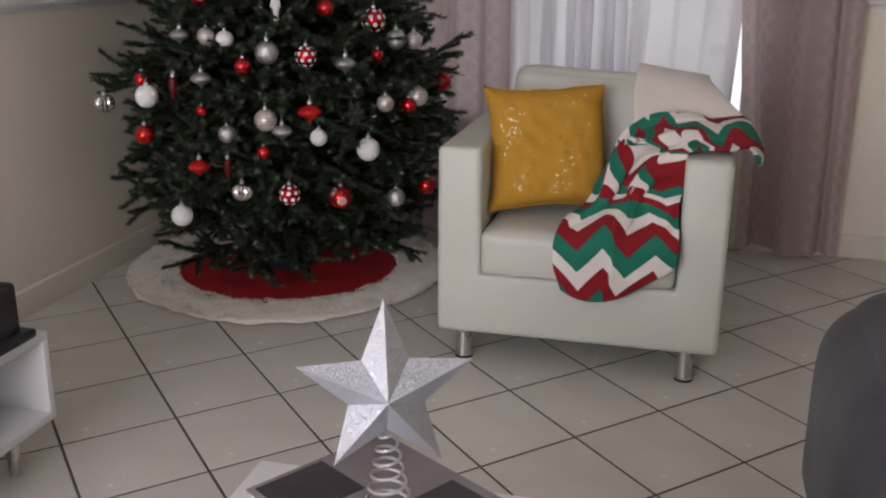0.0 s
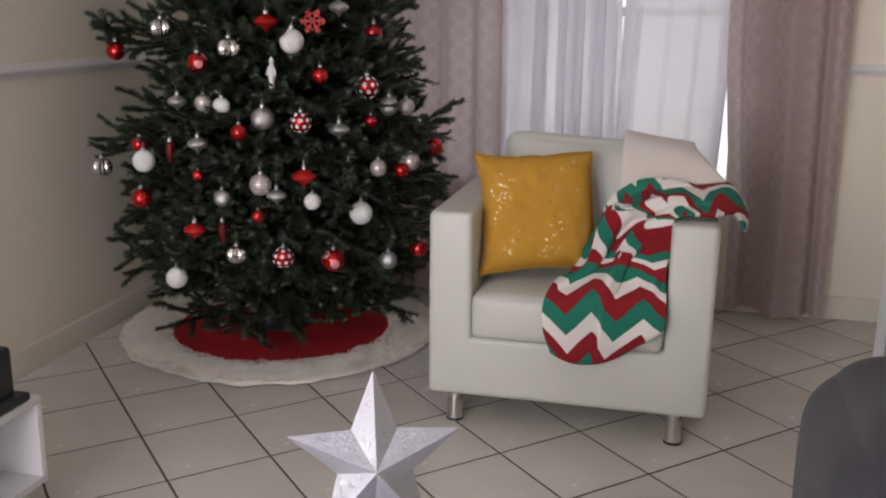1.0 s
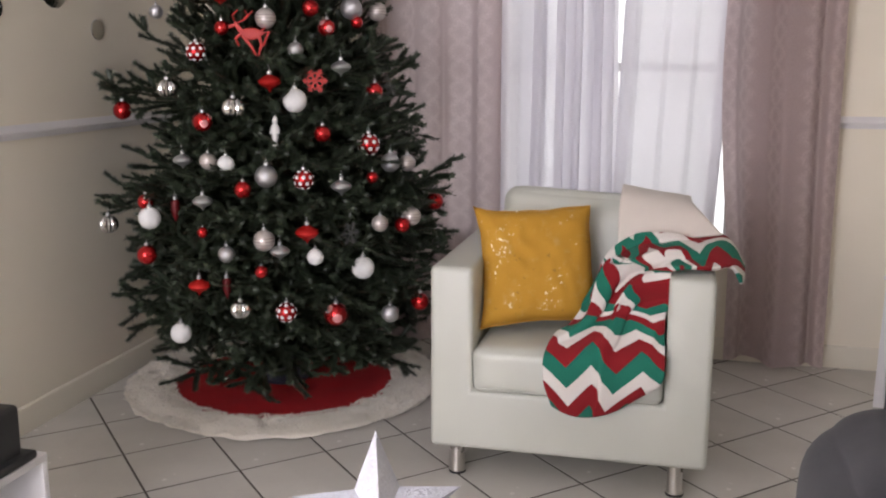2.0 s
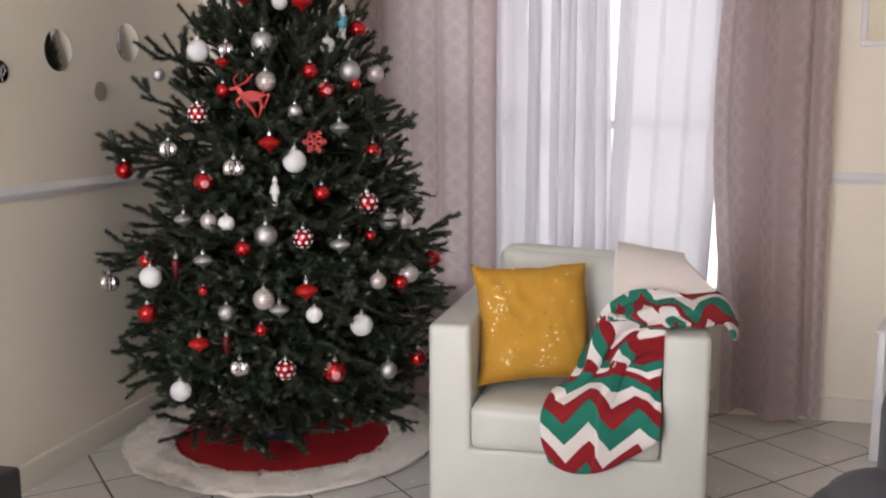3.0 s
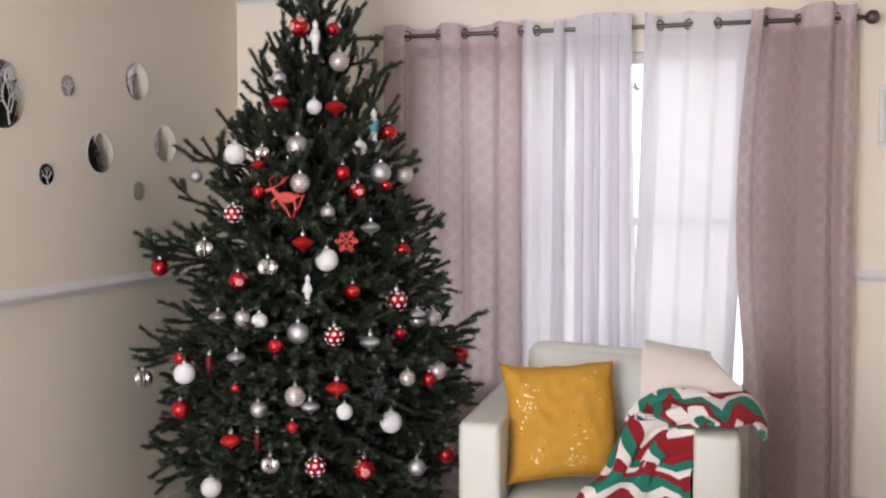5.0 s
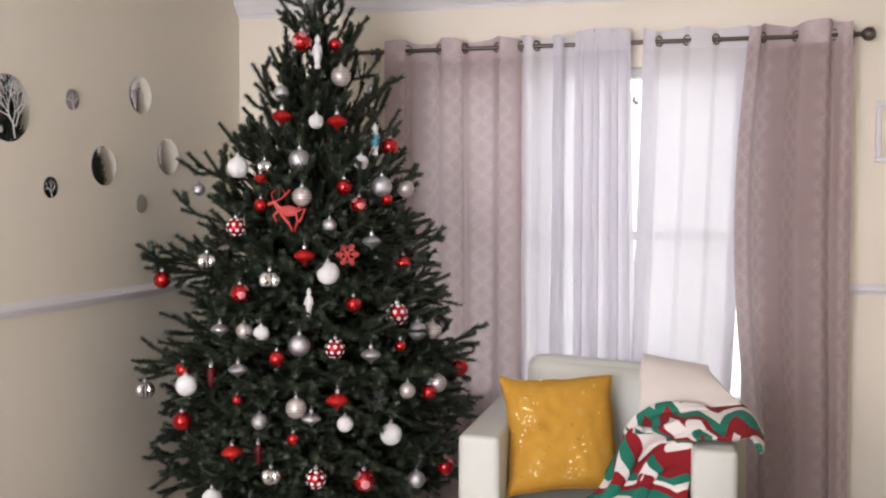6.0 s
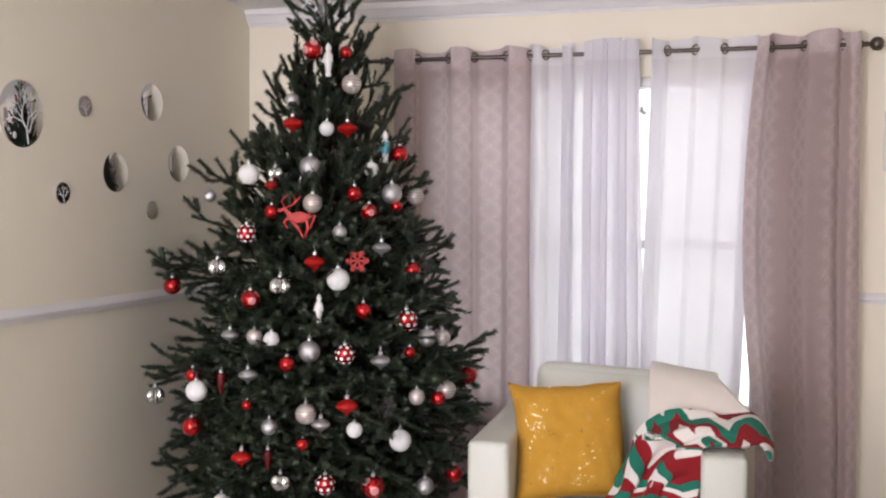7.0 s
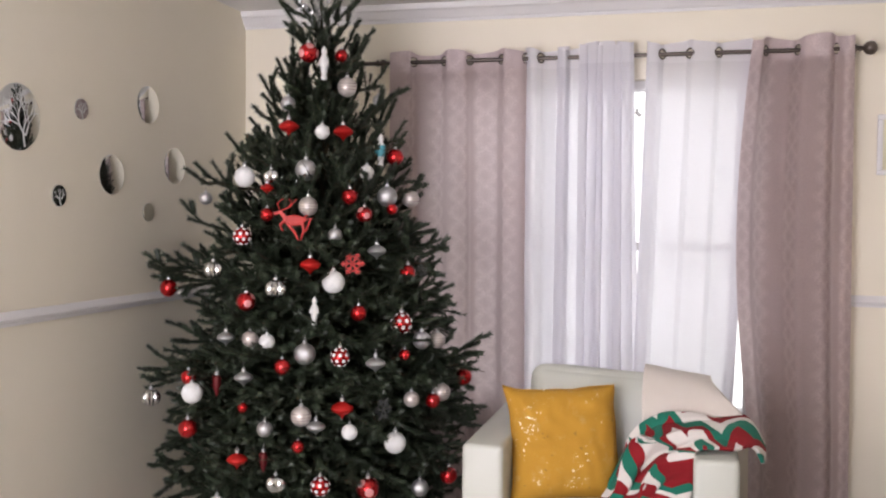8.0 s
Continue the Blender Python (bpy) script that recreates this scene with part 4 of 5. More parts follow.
def sphere(r, centre=(0, 0, 0), n=20, squash=1.0, ribs=0):
    prof = [(r * math.sin(math.pi * i / n), -r * squash * math.cos(math.pi * i / n)) for i in range(n + 1)]
    prof[0], prof[-1] = (0, prof[0][1]), (0, prof[-1][1])
    b = lathe(prof, 84 if ribs else 28, m=pose(*centre))
    if ribs:
        for v in b.verts:
            a = math.atan2(v.co.y, v.co.x)
            k = 1 + 0.075 * math.cos(ribs * a)
            v.co.x *= k
            v.co.y *= k
    return b


def local_part(name, b, mat, parent, label="", smooth=40):
    ob = mesh_ob(name, b, mat, smooth)
    ob.parent = parent
    if label:
        ob["label"] = label
    return ob


def hexflake(r, wide):
    b = bmesh.new()
    for k in range(6):
        a = k * math.pi / 3
        m = pose(0, 0, 0, 0, -math.degrees(a), 0)
        for x0, x1, z, w in ((0, r, 0, wide), ):
            c = box(x0, x1, -0.0018, 0.0018, -w, w)
            bmesh.ops.transform(c, matrix=m, verts=c.verts)
            merge(b, c)
        for d, ln in ((0.42, 0.36), (0.70, 0.26)):
            for s in (-1, 1):
                c = box(0, ln * r, -0.0016, 0.0016, -0.8 * wide, 0.8 * wide)
                bmesh.ops.transform(c, matrix=m @ pose(d * r, 0, 0, 0, s * 55, 0), verts=c.verts)
                merge(b, c)
    return b


def merge(b, c):
    me = bpy.data.meshes.new("tmp")
    c.to_mesh(me)
    c.free()
    b.from_mesh(me)
    bpy.data.meshes.remove(me)


def build_ornament(kind):
    name, label = KINDS[kind]
    ob = new(name)
    ob.empty_display_size = 0.02
    tagged(ob, label, "ornament", "ornaments on the tree")
    top = U
    if kind in ("R", "RP", "P", "W", "S", "C"):
        ball = local_part("ball", sphere(U), SKIN[kind], ob)
    elif kind == "SR":
        ball = local_part("ball", sphere(U, ribs=14), SKIN[kind], ob)
    elif kind in ("RD", "D"):
        pr = [(0, -0.92), (0.05, -0.84), (0.14, -0.66), (0.34, -0.48), (0.70, -0.30), (0.93, -0.12), (1.0, 0.02), (0.95, 0.18), (0.78, 0.36), (0.50, 0.52), (0.26, 0.62), (0.16, 0.74), (0, 0.76)]
        ball = local_part("body", lathe([(r * U, z * U) for r, z in pr], 28), SKIN[kind], ob)
        top = 0.76 * U
    elif kind == "RL":
        pr = [(0, -1.35), (0.10, -1.25), (0.22, -0.95), (0.34, -0.55), (0.42, -0.2), (0.36, 0.1), (0.44, 0.35), (0.34, 0.6), (0.14, 0.74), (0, 0.76)]
        ball = local_part("body", lathe([(r * U, z * U) for r, z in pr], 24), SKIN[kind], ob)
        top = 0.76 * U
    if kind in ("P", "RP"):
        i = 0
        for th in ((0.62, 5), (1.25, 8), (1.9, 8), (2.55, 5)) if kind == "P" else ((0.9, 2), (1.7, 3)):
            for k in range(th[1]):
                a = 2 * math.pi * (k + 0.5 * (i % 2)) / th[1]
                d = Vector((math.sin(th[0]) * math.cos(a), math.sin(th[0]) * math.sin(a), math.cos(th[0])))
                m = Matrix.Translation(d * U * 0.995) @ d.to_track_quat("Z", "Y").to_matrix().to_4x4()
                r = 0.0082 if kind == "P" else 0.017
                dot = lathe([(r, -0.0008), (r * 0.85, 0.0009), (0, 0.0012)], 10, m=m)
                local_part("dot", dot, WHITE_GLIT if kind == "P" else PINKISH, ob, "raised white dot" if kind == "P" else "frosted pink patch")
            i += 1
    if kind == "C":
        for z in (-0.012, 0.0, 0.012):
            rr = math.sqrt(U * U - z * z)
            local_part("stripe", torus((0, 0, z), (0, 0, 1), rr, 0.0014, 36, 6), STRIPE, ob, "thin grey stripe")
    if kind in ("FR", "FS"):
        local_part("flake", hexflake(U, 0.0035 if kind == "FR" else 0.0018), RED_MATTE if kind == "FR" else PEWTER, ob, smooth=0)
    if kind == "DE":
        b = sphere(U * 0.26, n=10)
        bmesh.ops.transform(b, matrix=Matrix.Diagonal((1.9, 0.18, 1.0, 1)), verts=b.verts)
        local_part("body", b, RED_MATTE, ob, smooth=0)
        pieces = (("leg", ((0.42, 0.0), (0.78, 0.10), (0.52, -0.52))), ("leg", ((0.36, -0.1), (0.44, -0.45), (0.30, -0.92))), ("leg", ((-0.34, -0.1), (0.02, -0.55), (0.22, -0.95))), ("leg", ((-0.42, 0), (-0.66, -0.20), (-0.52, -0.50))),
                  ("head", ((-0.36, 0.05), (-0.62, 0.38), (-0.94, 0.30))), ("antler", ((-0.62, 0.44), (-0.20, 0.62), (0.10, 0.98))), ("antler", ((-0.66, 0.44), (-0.78, 0.78), (-0.52, 1.0))), ("antler", ((-0.30, 0.56), (-0.12, 0.80), (-0.24, 1.0))), ("tail", ((0.44, 0.1), (0.54, 0.20), (0.62, 0.24))))
        for nm, pts in pieces:
            r = {"leg": 0.085, "head": 0.13, "antler": 0.045, "tail": 0.06}[nm] * U
            b = tube([(x * U, 0, z * U) for x, z in pts], r, 8, r * 0.6)
            for v in b.verts:
                v.co.y = max(-0.002, min(0.002, v.co.y))
            local_part(nm, b, RED_MATTE, ob, smooth=0)
    if kind in ("FA", "FN"):
        pr = [(0, -1.0), (0.17, -1.0), (0.20, -0.86), (0.15, -0.72), (0.22, -0.40), (0.30, -0.05), (0.27, 0.25), (0.14, 0.44), (0.18, 0.56), (0.19, 0.68), (0.12, 0.82), (0.05, 0.92), (0, 0.95)]
        b = lathe([(r * U * 0.95, z * U) for r, z in pr], 16)
        for s in (-1, 1):
            rod((s * 0.18 * U, 0, 0.25 * U), (s * 0.27 * U, -0.008, -0.20 * U), 0.08 * U, 0.07 * U, 8, bm=b)
        fig = mesh_ob(name, b, [CERAMIC, TEAL], 40)
        if kind == "FN":
            for p in fig.data.polygons:
                if -0.45 * U < p.center.z < 0.18 * U:
                    p.material_index = 1
        bpy.data.objects.remove(ob)
        return tagged(fig, label, "ornament", "ornaments on the tree")
    if kind in SKIN:
        cap = local_part("cap", lathe([(0.0, top - 0.004), (0.0085, top - 0.003), (0.0085, top + 0.008), (0.006, top + 0.0095), (0, top + 0.0095)], 14), SILVER_SATIN, ob, "silver crown cap")
        local_part("loop", torus((0, 0, top + 0.013), (1, 0.3, 0), 0.0045, 0.0009, 12, 5), SILVER_SATIN, cap)
    else:
        top = U
    local_part("hook", tube([(0, 0, top + 0.012), (0.001, 0, top + 0.022), (0.004, 0, top + 0.030), (0.003, 0, top + 0.036)], 0.0008, 5), SILVER_SATIN, ob)
    return ob


def ornament(kind, x, y, z, r):
    HUNG.append((x, y, z, r))
    turn = random.uniform(-25, 25) if kind in ("FR", "FS", "DE", "FA", "FN") else random.uniform(0, 360)
    if kind == "DE":
        turn = 14
    if kind == "FS":
        turn, r = 62, 0.8 * r
    m = pose(x, y, z, 0, 0, turn) @ Matrix.Diagonal((r / U, r / U, r / U, 1))
    if kind not in PROTO:
        PROTO[kind] = build_ornament(kind)
        PROTO[kind].matrix_basis = m
        return PROTO[kind]
    ob = PROTO[kind]
    made = copy_thing(ob, Matrix())
    made.matrix_basis = m
    return made


ornament("RP", 0.941, 0.484, 2.051, 0.0384)
ornament("R", 1.052, 0.554, 2.048, 0.0250)
ornament("FA", 1.003, 0.493, 2.013, 0.0674)
ornament("C", 1.090, 0.516, 1.918, 0.0380)
ornament("S", 1.170, 0.659, 1.881, 0.0229)
ornament("S", 0.898, 0.388, 1.844, 0.0286)
ornament("RD", 0.922, 0.339, 1.750, 0.0389)
ornament("W", 1.047, 0.366, 1.733, 0.0279)
ornament("RD", 1.114, 0.409, 1.734, 0.0389)
ornament("FN", 1.234, 0.502, 1.673, 0.0655)
ornament("R", 1.275, 0.555, 1.648, 0.0331)
ornament("S", 1.022, 0.268, 1.585, 0.0398)
ornament("W", 0.785, 0.250, 1.560, 0.0386)
ornament("SR", 0.896, 0.240, 1.561, 0.0253)
ornament("RD", 0.887, 0.225, 1.517, 0.0252)
ornament("W", 1.215, 0.392, 1.581, 0.0276)
ornament("R", 1.175, 0.318, 1.489, 0.0292)
ornament("S", 1.282, 0.434, 1.492, 0.0384)
ornament("C", 1.339, 0.556, 1.486, 0.0329)
ornament("S", 0.591, 0.315, 1.480, 0.0245)
ornament("R", 0.900, 0.197, 1.420, 0.0250)
ornament("DE", 1.002, 0.207, 1.400, 0.0785)
ornament("C", 1.045, 0.234, 1.452, 0.0352)
ornament("RP", 1.226, 0.336, 1.423, 0.0292)
ornament("P", 0.810, 0.180, 1.341, 0.0336)
ornament("S", 1.145, 0.247, 1.348, 0.0267)
ornament("D", 1.277, 0.330, 1.289, 0.0353)
ornament("RD", 1.077, 0.178, 1.240, 0.0387)
ornament("FR", 1.210, 0.255, 1.245, 0.0430)
ornament("W", 1.158, 0.198, 1.180, 0.0406)
ornament("SR", 0.700, 0.169, 1.216, 0.0319)
ornament("R", 0.382, 0.399, 1.124, 0.0350)
ornament("SR", 0.965, 0.129, 1.155, 0.0346)
ornament("R", 1.370, 0.419, 1.207, 0.0296)
ornament("FS", 1.405, 0.504, 1.221, 0.0474)
ornament("RP", 0.859, 0.111, 1.108, 0.0329)
ornament("FA", 1.106, 0.147, 1.082, 0.0525)
ornament("R", 1.245, 0.224, 1.069, 0.0285)
ornament("P", 1.371, 0.340, 1.025, 0.0395)
ornament("D", 0.795, 0.082, 0.979, 0.0330)
ornament("C", 0.892, 0.076, 0.980, 0.0285)
ornament("W", 0.955, 0.078, 0.972, 0.0283)
ornament("S", 1.434, 0.392, 0.959, 0.0336)
ornament("C", 1.473, 0.473, 0.950, 0.0300)
ornament("S", 1.094, 0.089, 0.934, 0.0380)
ornament("P", 1.208, 0.136, 0.921, 0.0340)
ornament("R", 1.396, 0.300, 0.915, 0.0206)
ornament("R", 1.300, 0.441, 1.445, 0.0213)
ornament("R", 0.666, 0.049, 0.837, 0.0272)
ornament("W", 0.696, 0.019, 0.787, 0.0374)
ornament("RL", 0.771, 0.060, 0.822, 0.0380)
ornament("D", 0.896, 0.017, 0.851, 0.0343)
ornament("R", 1.025, 0.052, 0.891, 0.0280)
ornament("D", 1.318, 0.200, 0.893, 0.0363)
ornament("R", 1.561, 0.535, 0.806, 0.0326)
ornament("SR", 0.468, 0.126, 0.739, 0.0330)
ornament("R", 0.682, 0.012, 0.661, 0.0335)
ornament("R", 0.904, -0.008, 0.753, 0.0181)
ornament("S", 0.987, -0.007, 0.682, 0.0280)
ornament("C", 1.108, 0.025, 0.728, 0.0357)
ornament("D", 1.156, 0.041, 0.690, 0.0338)
ornament("RD", 1.236, 0.085, 0.749, 0.0397)
ornament("FS", 1.357, 0.172, 0.739, 0.0523)
ornament("W", 1.260, 0.093, 0.668, 0.0279)
ornament("W", 1.394, 0.195, 0.617, 0.0386)
ornament("R", 1.492, 0.344, 0.745, 0.0271)
ornament("C", 1.512, 0.388, 0.770, 0.0336)
ornament("C", 1.435, 0.260, 0.762, 0.0286)
ornament("R", 1.102, 0.011, 0.625, 0.0219)
ornament("RD", 0.889, -0.019, 0.571, 0.0366)
ornament("RL", 0.960, 0.040, 0.565, 0.0360)
ornament("SR", 1.022, 0.007, 0.491, 0.0304)
ornament("P", 1.167, 0.056, 0.480, 0.0344)
ornament("RP", 1.311, 0.146, 0.459, 0.0388)
ornament("S", 1.455, 0.308, 0.430, 0.0317)
ornament("R", 1.529, 0.444, 0.446, 0.0326)
ornament("W", 0.799, 0.007, 0.395, 0.0355)

# ---- the fir tree ----
tree = thing("christmas_tree", (TX, TY, 0), "tall dark green fir tree decorated with red, white and silver baubles", "tree")
part("trunk", tube([(TX + 0.018 * 2.16 * i / 16 + 0.002 * math.sin(i), TY, 0.02 + 2.16 * i / 16) for i in range(17)], 0.042, 12, 0.010), BARK, tree, "rough brown trunk")
rnd = np.random.RandomState(11)
PZ = [0.05, 0.10, 0.30, 0.60, 0.80, 1.00, 1.20, 1.37, 1.60, 1.82, 2.05, 2.24, 2.40]
PR = [0.46, 0.54, 0.64, 0.67, 0.64, 0.56, 0.49, 0.45, 0.37, 0.27, 0.18, 0.12, 0.04]
HUNG_A = np.array(HUNG)
OUT = HUNG_A[:, :3] - np.array([TX, TY, 0])
OUT[:, 2] = 0.12
OUT /= np.linalg.norm(OUT, axis=1)[:, None]


def unit(v):
    return v / (np.linalg.norm(v, axis=-1, keepdims=True) + 1e-9)


def stick_arrays(segs):
    """Three-sided tapered sticks as vertices and triangles."""
    p, q, r0, r1 = (np.array([s[k] for s in segs]) for k in range(4))
    d = unit(q - p)
    a = unit(np.cross(d, np.array([0.31, 0.17, 0.93])))
    b = np.cross(d, a)
    vs = []
    for k in range(3):
        w = a * math.cos(2.1 * k) + b * math.sin(2.1 * k)
        vs += [p + w * r0[:, None], q + w * r1[:, None]]
    v = np.stack(vs, 1)
    f = np.array([[0, 2, 3], [0, 3, 1], [2, 4, 5], [2, 5, 3], [4, 0, 1], [4, 1, 5]])
    n = len(segs)
    return v.reshape(-1, 3), (f[None] + 6 * np.arange(n)[:, None, None]).reshape(-1, 3)


def needles_on(segs, density):
    """Needles along the twigs: they spring sideways and forward, fuller above than below."""
    ps, ds, ln = [], [], []
    for p, q, r0, r1 in segs:
        p, q = np.array(p), np.array(q)
        n = max(3, int(np.linalg.norm(q - p) * density))
        t = rnd.rand(n)[:, None]
        ps.append(p + (q - p) * t)
        ds.append(np.repeat(unit(q - p)[None], n, 0))
    p, d = np.concatenate(ps), np.concatenate(ds)
    n = len(p)
    side = unit(np.cross(d, np.array([0.0, 0.0, 1.0]) + 0.02))
    up = np.cross(side, d)
    a = rnd.uniform(0, 2 * math.pi, n)
    w = side * np.cos(a)[:, None] * 1.15 + up * (np.sin(a) * 0.75 + 0.25)[:, None]
    way = unit(d * rnd.uniform(0.55, 1.2, n)[:, None] + unit(w))
    length = rnd.uniform(0.016, 0.026, n)
    flat = unit(np.cross(way, d + 0.1 * rnd.randn(n, 3)))
    return p, p + way * length[:, None], flat * 0.0024


def cleared(p):
    keep = np.ones(len(p), bool)
    for c, n, r in zip(HUNG_A[:, :3], OUT, HUNG_A[:, 3]):
        d = p - c
        along = d @ n
        perp = np.linalg.norm(d - along[:, None] * n, axis=1)
        keep &= ~((np.linalg.norm(d, axis=1) < 1.05 * r) | ((along > 0) & (along < 0.35) & (perp < 0.98 * r)))
    return keep


def outside_wall(p):
    p[:, 0] = np.where(p[:, 0] < XL + 0.03, XL + 0.03 + (p[:, 0] - XL - 0.03) * 0.08, p[:, 0])
    return p


LEAN = 0.018


def grow(p0, tip, sag, density, fullness, rise=0.0):
    """A branch from the trunk to its tip with side twigs and shorter twigs on those."""
    p0, tip = np.array(p0, float), np.array(tip, float)
    L = np.linalg.norm(tip - p0)
    us = np.linspace(0, 1, 9)
    main = p0 + (tip - p0) * us[:, None]
    main[:, 2] += sag * L * np.sin(us * math.pi)
    main += rnd.randn(9, 3) * 0.006 * np.sin(us * math.pi)[:, None]
    main = outside_wall(main)
    segs = [(main[i], main[i + 1], 0.0065 * (1 - us[i]) + 0.0016, 0.0065 * (1 - us[i + 1]) + 0.0016) for i in range(8)]
    bare = 1 if L > 0.35 else 0
    leafy = segs[bare + 1:]
    step = 0.058 / fullness
    u = 0.24
    sgn = 1
    while u < 0.97:
        k = min(7, int(u * 8))
        at = main[k] + (main[k + 1] - main[k]) * (u * 8 - k)
        d = unit(main[k + 1] - main[k])
        side = unit(np.cross(d, [0, 0, 1.0])) * sgn
        ang = rnd.uniform(0.5, 0.85) * (1 - 0.5 * rise)
        way = unit(d * math.cos(ang) + side * math.sin(ang) + np.array([0, 0, rnd.uniform(-0.45, 0.60) + 0.75 * rise]))
        ln = (0.36 * L * (1 - u) + 0.085) * rnd.uniform(0.7, 1.2)
        end = at + way * ln + np.array([0, 0, rnd.uniform(-0.05, 0.06) * ln])
        pair = outside_wall(np.array([at, end]))
        at, end = pair
        s = (at, end, 0.0024, 0.0012)
        segs.append(s)
        leafy.append(s)
        if ln > 0.11:
            w = rnd.uniform(0.25, 0.4)
            g = 1
            while w < 0.9:
                b0 = at + (end - at) * w
                sd = unit(np.cross(way, [0, 0, 1.0])) * g
                wy = unit(way * 0.75 + sd * rnd.uniform(0.5, 0.8) + np.array([0, 0, rnd.uniform(-0.4, 0.55) + 0.6 * rise]))
                e2 = b0 + wy * (0.40 * ln * (1 - w) + 0.055) * rnd.uniform(0.8, 1.2)
                s = (b0, outside_wall(e2[None])[0], 0.0016, 0.0009)
                segs.append(s)
                leafy.append(s)
                w += 0.075 / ln
                g = -g
        u += step / L * rnd.uniform(0.75, 1.25)
        sgn = -sgn
    v, f = stick_arrays(segs)
    a, b, w = needles_on(leafy, density)
    keep = cleared(b) & (b[:, 0] > XL + 0.004) & (b[:, 2] > 0.085)
    a, b, w = a[keep], b[keep], w[keep]
    n = len(a)
    nv = np.stack([a - w, a + w, b], 1).reshape(-1, 3)
    nf = np.arange(3 * n).reshape(-1, 3) + len(v)
    verts = np.concatenate([v, nv]) - np.array([TX, TY, 0])
    faces = np.concatenate([f, nf]).astype(np.int32)
    me = bpy.data.meshes.new("branch")
    me.vertices.add(len(verts))
    me.vertices.foreach_set("co", verts.ravel())
    me.loops.add(faces.size)
    me.loops.foreach_set("vertex_index", faces.ravel())
    me.polygons.add(len(faces))
    me.polygons.foreach_set("loop_start", np.arange(0, faces.size, 3, dtype=np.int32))
    me.polygons.foreach_set("material_index", np.concatenate([np.zeros(len(f), np.int32), np.ones(n, np.int32)]))
    me.materials.append(BARK)
    me.materials.append(NEEDLE)
    me.update(calc_edges=True)
    ob = new("branch", me)
    ob.parent = tree
    AT[ob] = AT[tree]
    return ob


z = 0.19
level = 0
while z < 2.16:
    w = z / 2.2
    count = int(round(13 - 6.5 * w)) if w < 0.72 else 6
    elev = radians(-4 + 22 * w + 52 * max(0, w - 0.45) / 0.55)
    for k in range(count):
        az = 2 * math.pi * (k + rnd.uniform(-0.28, 0.28)) / count + level * 2.4
        zt = z + rnd.uniform(-0.055, 0.055)
        R = float(np.interp(zt, PZ, PR)) * rnd.uniform(0.84, 1.05)
        if math.cos(az) < -0.3:
            R *= 0.92
        behind = math.sin(az) > 0.35
        z0 = max(0.10, zt - R * math.tan(elev + rnd.uniform(-0.20, 0.26)) * 0.95)
        grow((TX + LEAN * z0, TY, z0), (TX + LEAN * zt + R * math.cos(az), TY + R * math.sin(az), zt), 0.05, 900 if behind else 2100, (1.0 if behind else 1.55) * (1 if zt < 1.45 else 0.55 if zt < 1.75 else 0.30), min(1.0, max(0.0, (zt - 1.1) / 0.6)))
    z += 0.080 if w < 0.75 else 0.078
    level += 1
# leader shoots at the top
for x, y, zt in ((0.762, 0.62, 2.285), (0.858, 0.70, 2.36), (0.925, 0.62, 2.40), (0.985, 0.72, 2.38), (1.090, 0.66, 2.30), (1.108, 0.60, 2.19), (1.135, 0.70, 2.17), (1.142, 0.60, 2.11), (0.80, 0.74, 2.20), (0.835, 0.50, 2.03), (0.78, 0.50, 1.92)):
    grow((TX + 0.035, TY, zt - 0.26), (x, y, zt), 0.0, 2600, 0.10)
# stray long boughs that carry baubles out past the outline
for tip, zb in (((0.30, 0.40, 1.207), 1.12), ((0.33, 0.40, 1.165), 1.08), ((0.262, 0.42, 0.785), 0.74), ((1.645, 0.45, 0.912), 0.72), ((1.66, 0.45, 0.71), 0.60), ((1.60, 0.45, 0.86), 0.72), ((0.53, 0.42, 1.575), 1.30), ((0.46, 0.42, 1.40), 1.18), ((1.47, 0.46, 1.25), 1.12), ((1.425, 0.45, 1.535), 1.36), ((1.31, 0.45, 1.70), 1.46), ((1.295, 0.46, 1.875), 1.62),
                ((0.675, 0.42, 1.67), 1.40), ((0.74, 0.42, 1.84), 1.56), ((0.775, 0.43, 1.885), 1.62), ((1.46, 0.45, 1.365), 1.2), ((1.52, 0.45, 1.10), 0.95), ((0.385, 0.42, 0.912), 0.80), ((0.28, 0.42, 0.40), 0.36)):
    grow((TX + LEAN * zb, TY, zb), tip, 0.03, 2300, 0.8 if tip[2] < 1.3 else 0.3, 0.7 if tip[2] > 1.3 else 0.0)
# a shoot over each bauble to hang it from
for x, y, zz, r in HUNG:
    tip = np.array([x, y, zz + r + 0.034])
    inw = np.array([TX, TY, tip[2]]) - tip
    dist = np.linalg.norm(inw)
    if dist > 0.05:
        base = tip + inw * min(1.0, 0.30 / dist) + np.array([0, 0, -0.03])
        grow(base, tip - inw / dist * 0.012, 0.0, 1700, 0.8 if zz < 1.5 else 0.25, 1.0 if zz > 1.4 else 0.0)

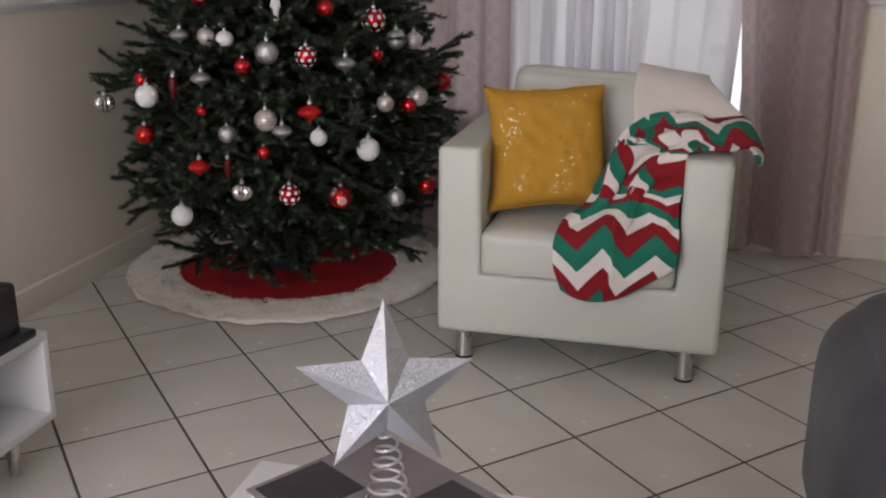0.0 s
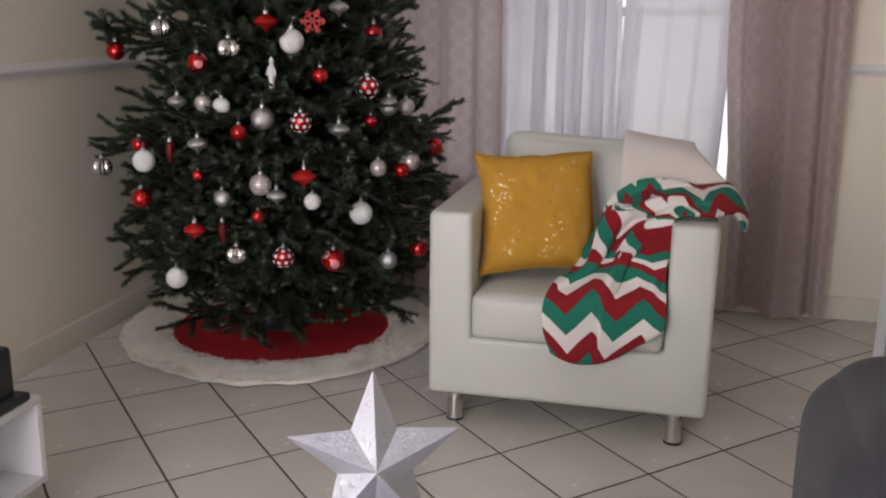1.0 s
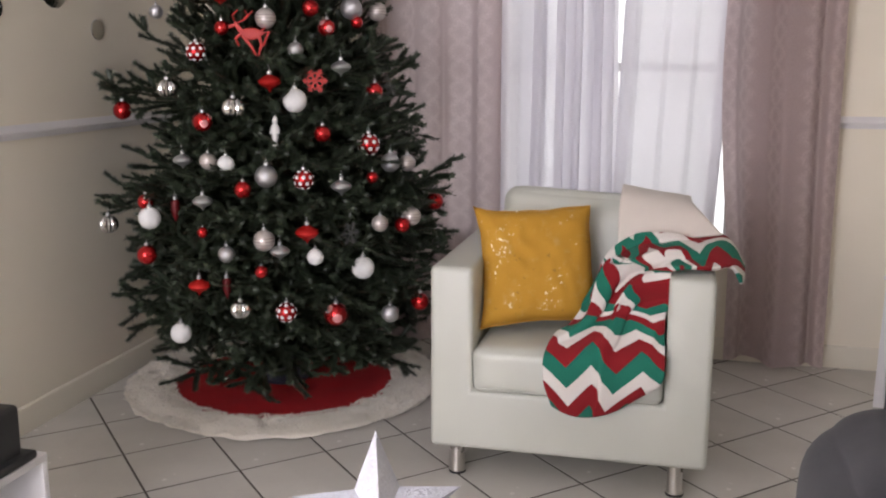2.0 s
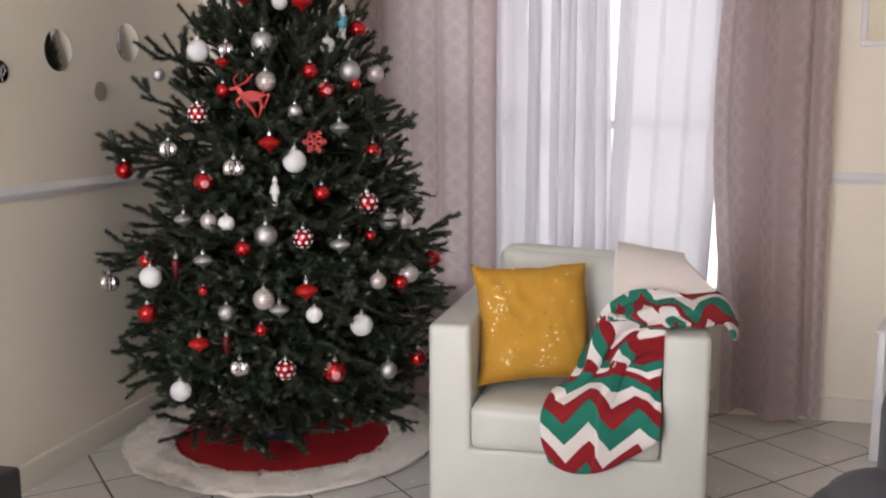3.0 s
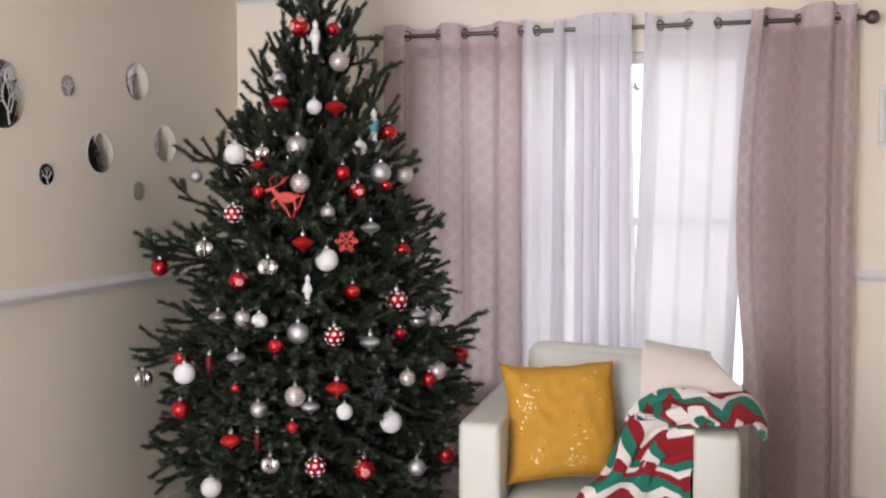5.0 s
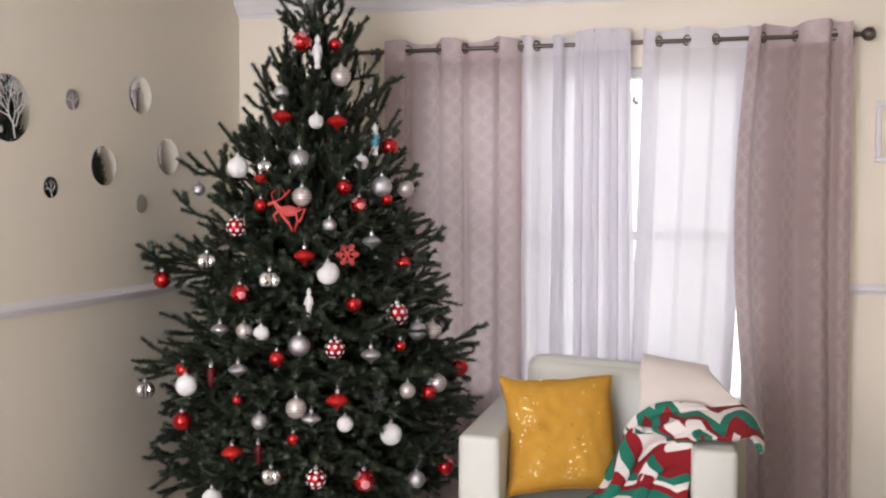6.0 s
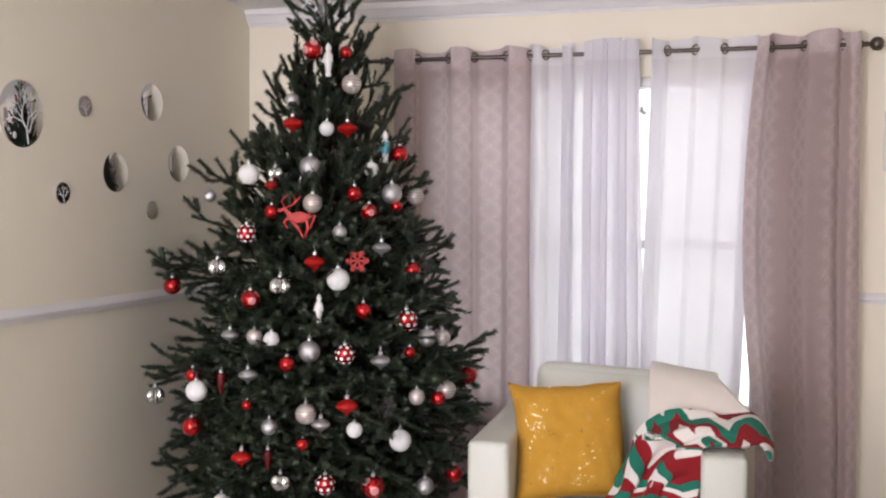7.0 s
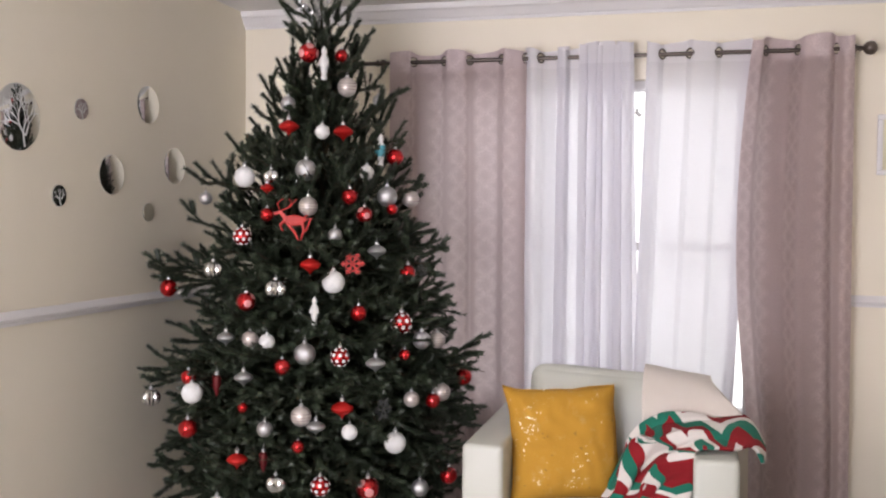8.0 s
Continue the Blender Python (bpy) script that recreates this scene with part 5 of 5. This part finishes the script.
stand = thing("tree_stand", (TX, TY, 0.012), "dark blue plastic tree stand under the fir", "tree stand")
NAVY = surface("navy_plastic", (0.012, 0.014, 0.03), (0.02, 0.022, 0.045), 0.45, big=6, fine=120, bump=0.1)
part("bowl", lathe([(0.10, 0.022), (0.105, 0.035), (0.08, 0.06), (0.066, 0.14), (0.07, 0.155), (0.058, 0.155), (0.05, 0.10), (0.045, 0.08)], 28, m=pose(TX, TY, 0)), NAVY, stand)
for k in range(4):
    a = k * math.pi / 2 + 0.5
    part("screw", rod((TX + 0.09 * math.cos(a), TY + 0.09 * math.sin(a), 0.135), (TX + 0.04 * math.cos(a), TY + 0.04 * math.sin(a), 0.135), 0.006), CHROME, stand)

# spray of clear beads on the tip
spray = thing("bead_spray", (0.905, 0.665, 2.16), "spray of clear beads on silver wires at the tree tip", "tree topper")
CRYSTAL = shiny("crystal_bead", (0.85, 0.87, 0.9), 0.08, 0.6)
for k in range(26):
    a, s = rnd.uniform(0, 2 * math.pi), rnd.uniform(0.02, 0.10)
    top = (0.91 + s * math.cos(a), 0.66 + s * math.sin(a), rnd.uniform(2.23, 2.36))
    wire = part("wire", tube([(0.905, 0.665, 2.15), (0.907 + s * 0.4 * math.cos(a), 0.663 + s * 0.4 * math.sin(a), 2.15 + (top[2] - 2.15) * 0.6), top], 0.0007, 4), SILVER_SATIN, spray)
    part("bead", sphere(0.009, top, 8), CRYSTAL, wire, "clear faceted bead", smooth=20)

# ---- floor: square tiles laid at 45 degrees ----
S = 0.308
floor = solid("floor", box(XL - 0.15, XR + 0.15, YB - 0.15, YW + 0.15, -0.12, -0.0012), GROUT, "pale ceramic tile floor laid diagonally with dark joints", "floor", smooth=0)
GAP, BEV = 0.0078, 0.0010


def tile_bm(poly):
    """A tile from its outline: flat top, a small worn edge, open below."""
    b = bmesh.new()
    c = sum(poly, Vector((0, 0))) / len(poly)
    rings = []
    for inset, z in ((0.0, -0.006), (0.0, -BEV * 0.6), (BEV, 0.0)):
        ring = []
        for p in poly:
            d = p - c
            q = p - d.normalized() * inset * 1.3
            ring.append(b.verts.new((q.x, q.y, z)))
        rings.append(ring)
    n = len(poly)
    for a, d in zip(rings, rings[1:]):
        for i in range(n):
            b.faces.new([a[i], a[(i + 1) % n], d[(i + 1) % n], d[i]])
    b.faces.new(rings[-1])
    return b


def clip(poly, axis, limit, keep_less):
    out = []
    for p, q in zip(poly, poly[1:] + poly[:1]):
        ip, iq = (p[axis] <= limit) == keep_less, (q[axis] <= limit) == keep_less
        if ip:
            out.append(p)
        if ip != iq:
            w = (limit - p[axis]) / (q[axis] - p[axis])
            out.append(p.lerp(q, w))
    return out


h = (1 - GAP / S) / math.sqrt(2)


def laid(gx, gy):
    """The tile layer's grid, very slightly out of square with the walls."""
    return Vector((0.310 * gx - 0.0054 * gy - 0.016, -0.0163 * gx + 0.3245 * gy + 0.1178))


whole = [laid(*p) - laid(0, 0) for p in ((h, 0), (0, h), (-h, 0), (0, -h))]
tb = tile_bm(whole)
tile_mesh = bpy.data.meshes.new("tile")
tb.to_mesh(tile_mesh)
tb.free()
tile_mesh.materials.append(TILE)
rest = bmesh.new()
for i in range(-20, 40):
    for j in range(-20, 40):
        cx, cy = laid((i + j + 1) / math.sqrt(2), (i - j) / math.sqrt(2))
        poly = [p + Vector((cx, cy)) for p in whole]
        for axis, lim, less in ((0, XL + 0.012, False), (0, XR - 0.002, True), (1, YB + 0.002, False), (1, YW - 0.012, True)):
            poly = clip(poly, axis, lim, less)
        if len(poly) < 3:
            continue
        near = cy > -1.75 and cx < 4.4
        if near:
            if len(poly) == 4 and all((p - Vector((cx, cy)) - w).length < 1e-6 for p, w in zip(poly, whole)):
                t = new("tile", tile_mesh)
                t.location = (cx, cy, 0)
            else:
                bm_t = tile_bm([p - Vector((cx, cy)) for p in poly])
                t = mesh_ob("tile", bm_t, TILE, 0)
                t.location = (cx, cy, 0)
            t.rotation_euler = (random.uniform(-0.0012, 0.0012), random.uniform(-0.0012, 0.0012), 0)
            t.parent = floor
        else:
            bm_t = tile_bm(poly)
            me = bpy.data.meshes.new("tmp")
            bm_t.to_mesh(me)
            bm_t.free()
            rest.from_mesh(me)
            bpy.data.meshes.remove(me)
far = part("tile_field", rest, TILE, floor, smooth=0)
far["kind"] = "stuff"
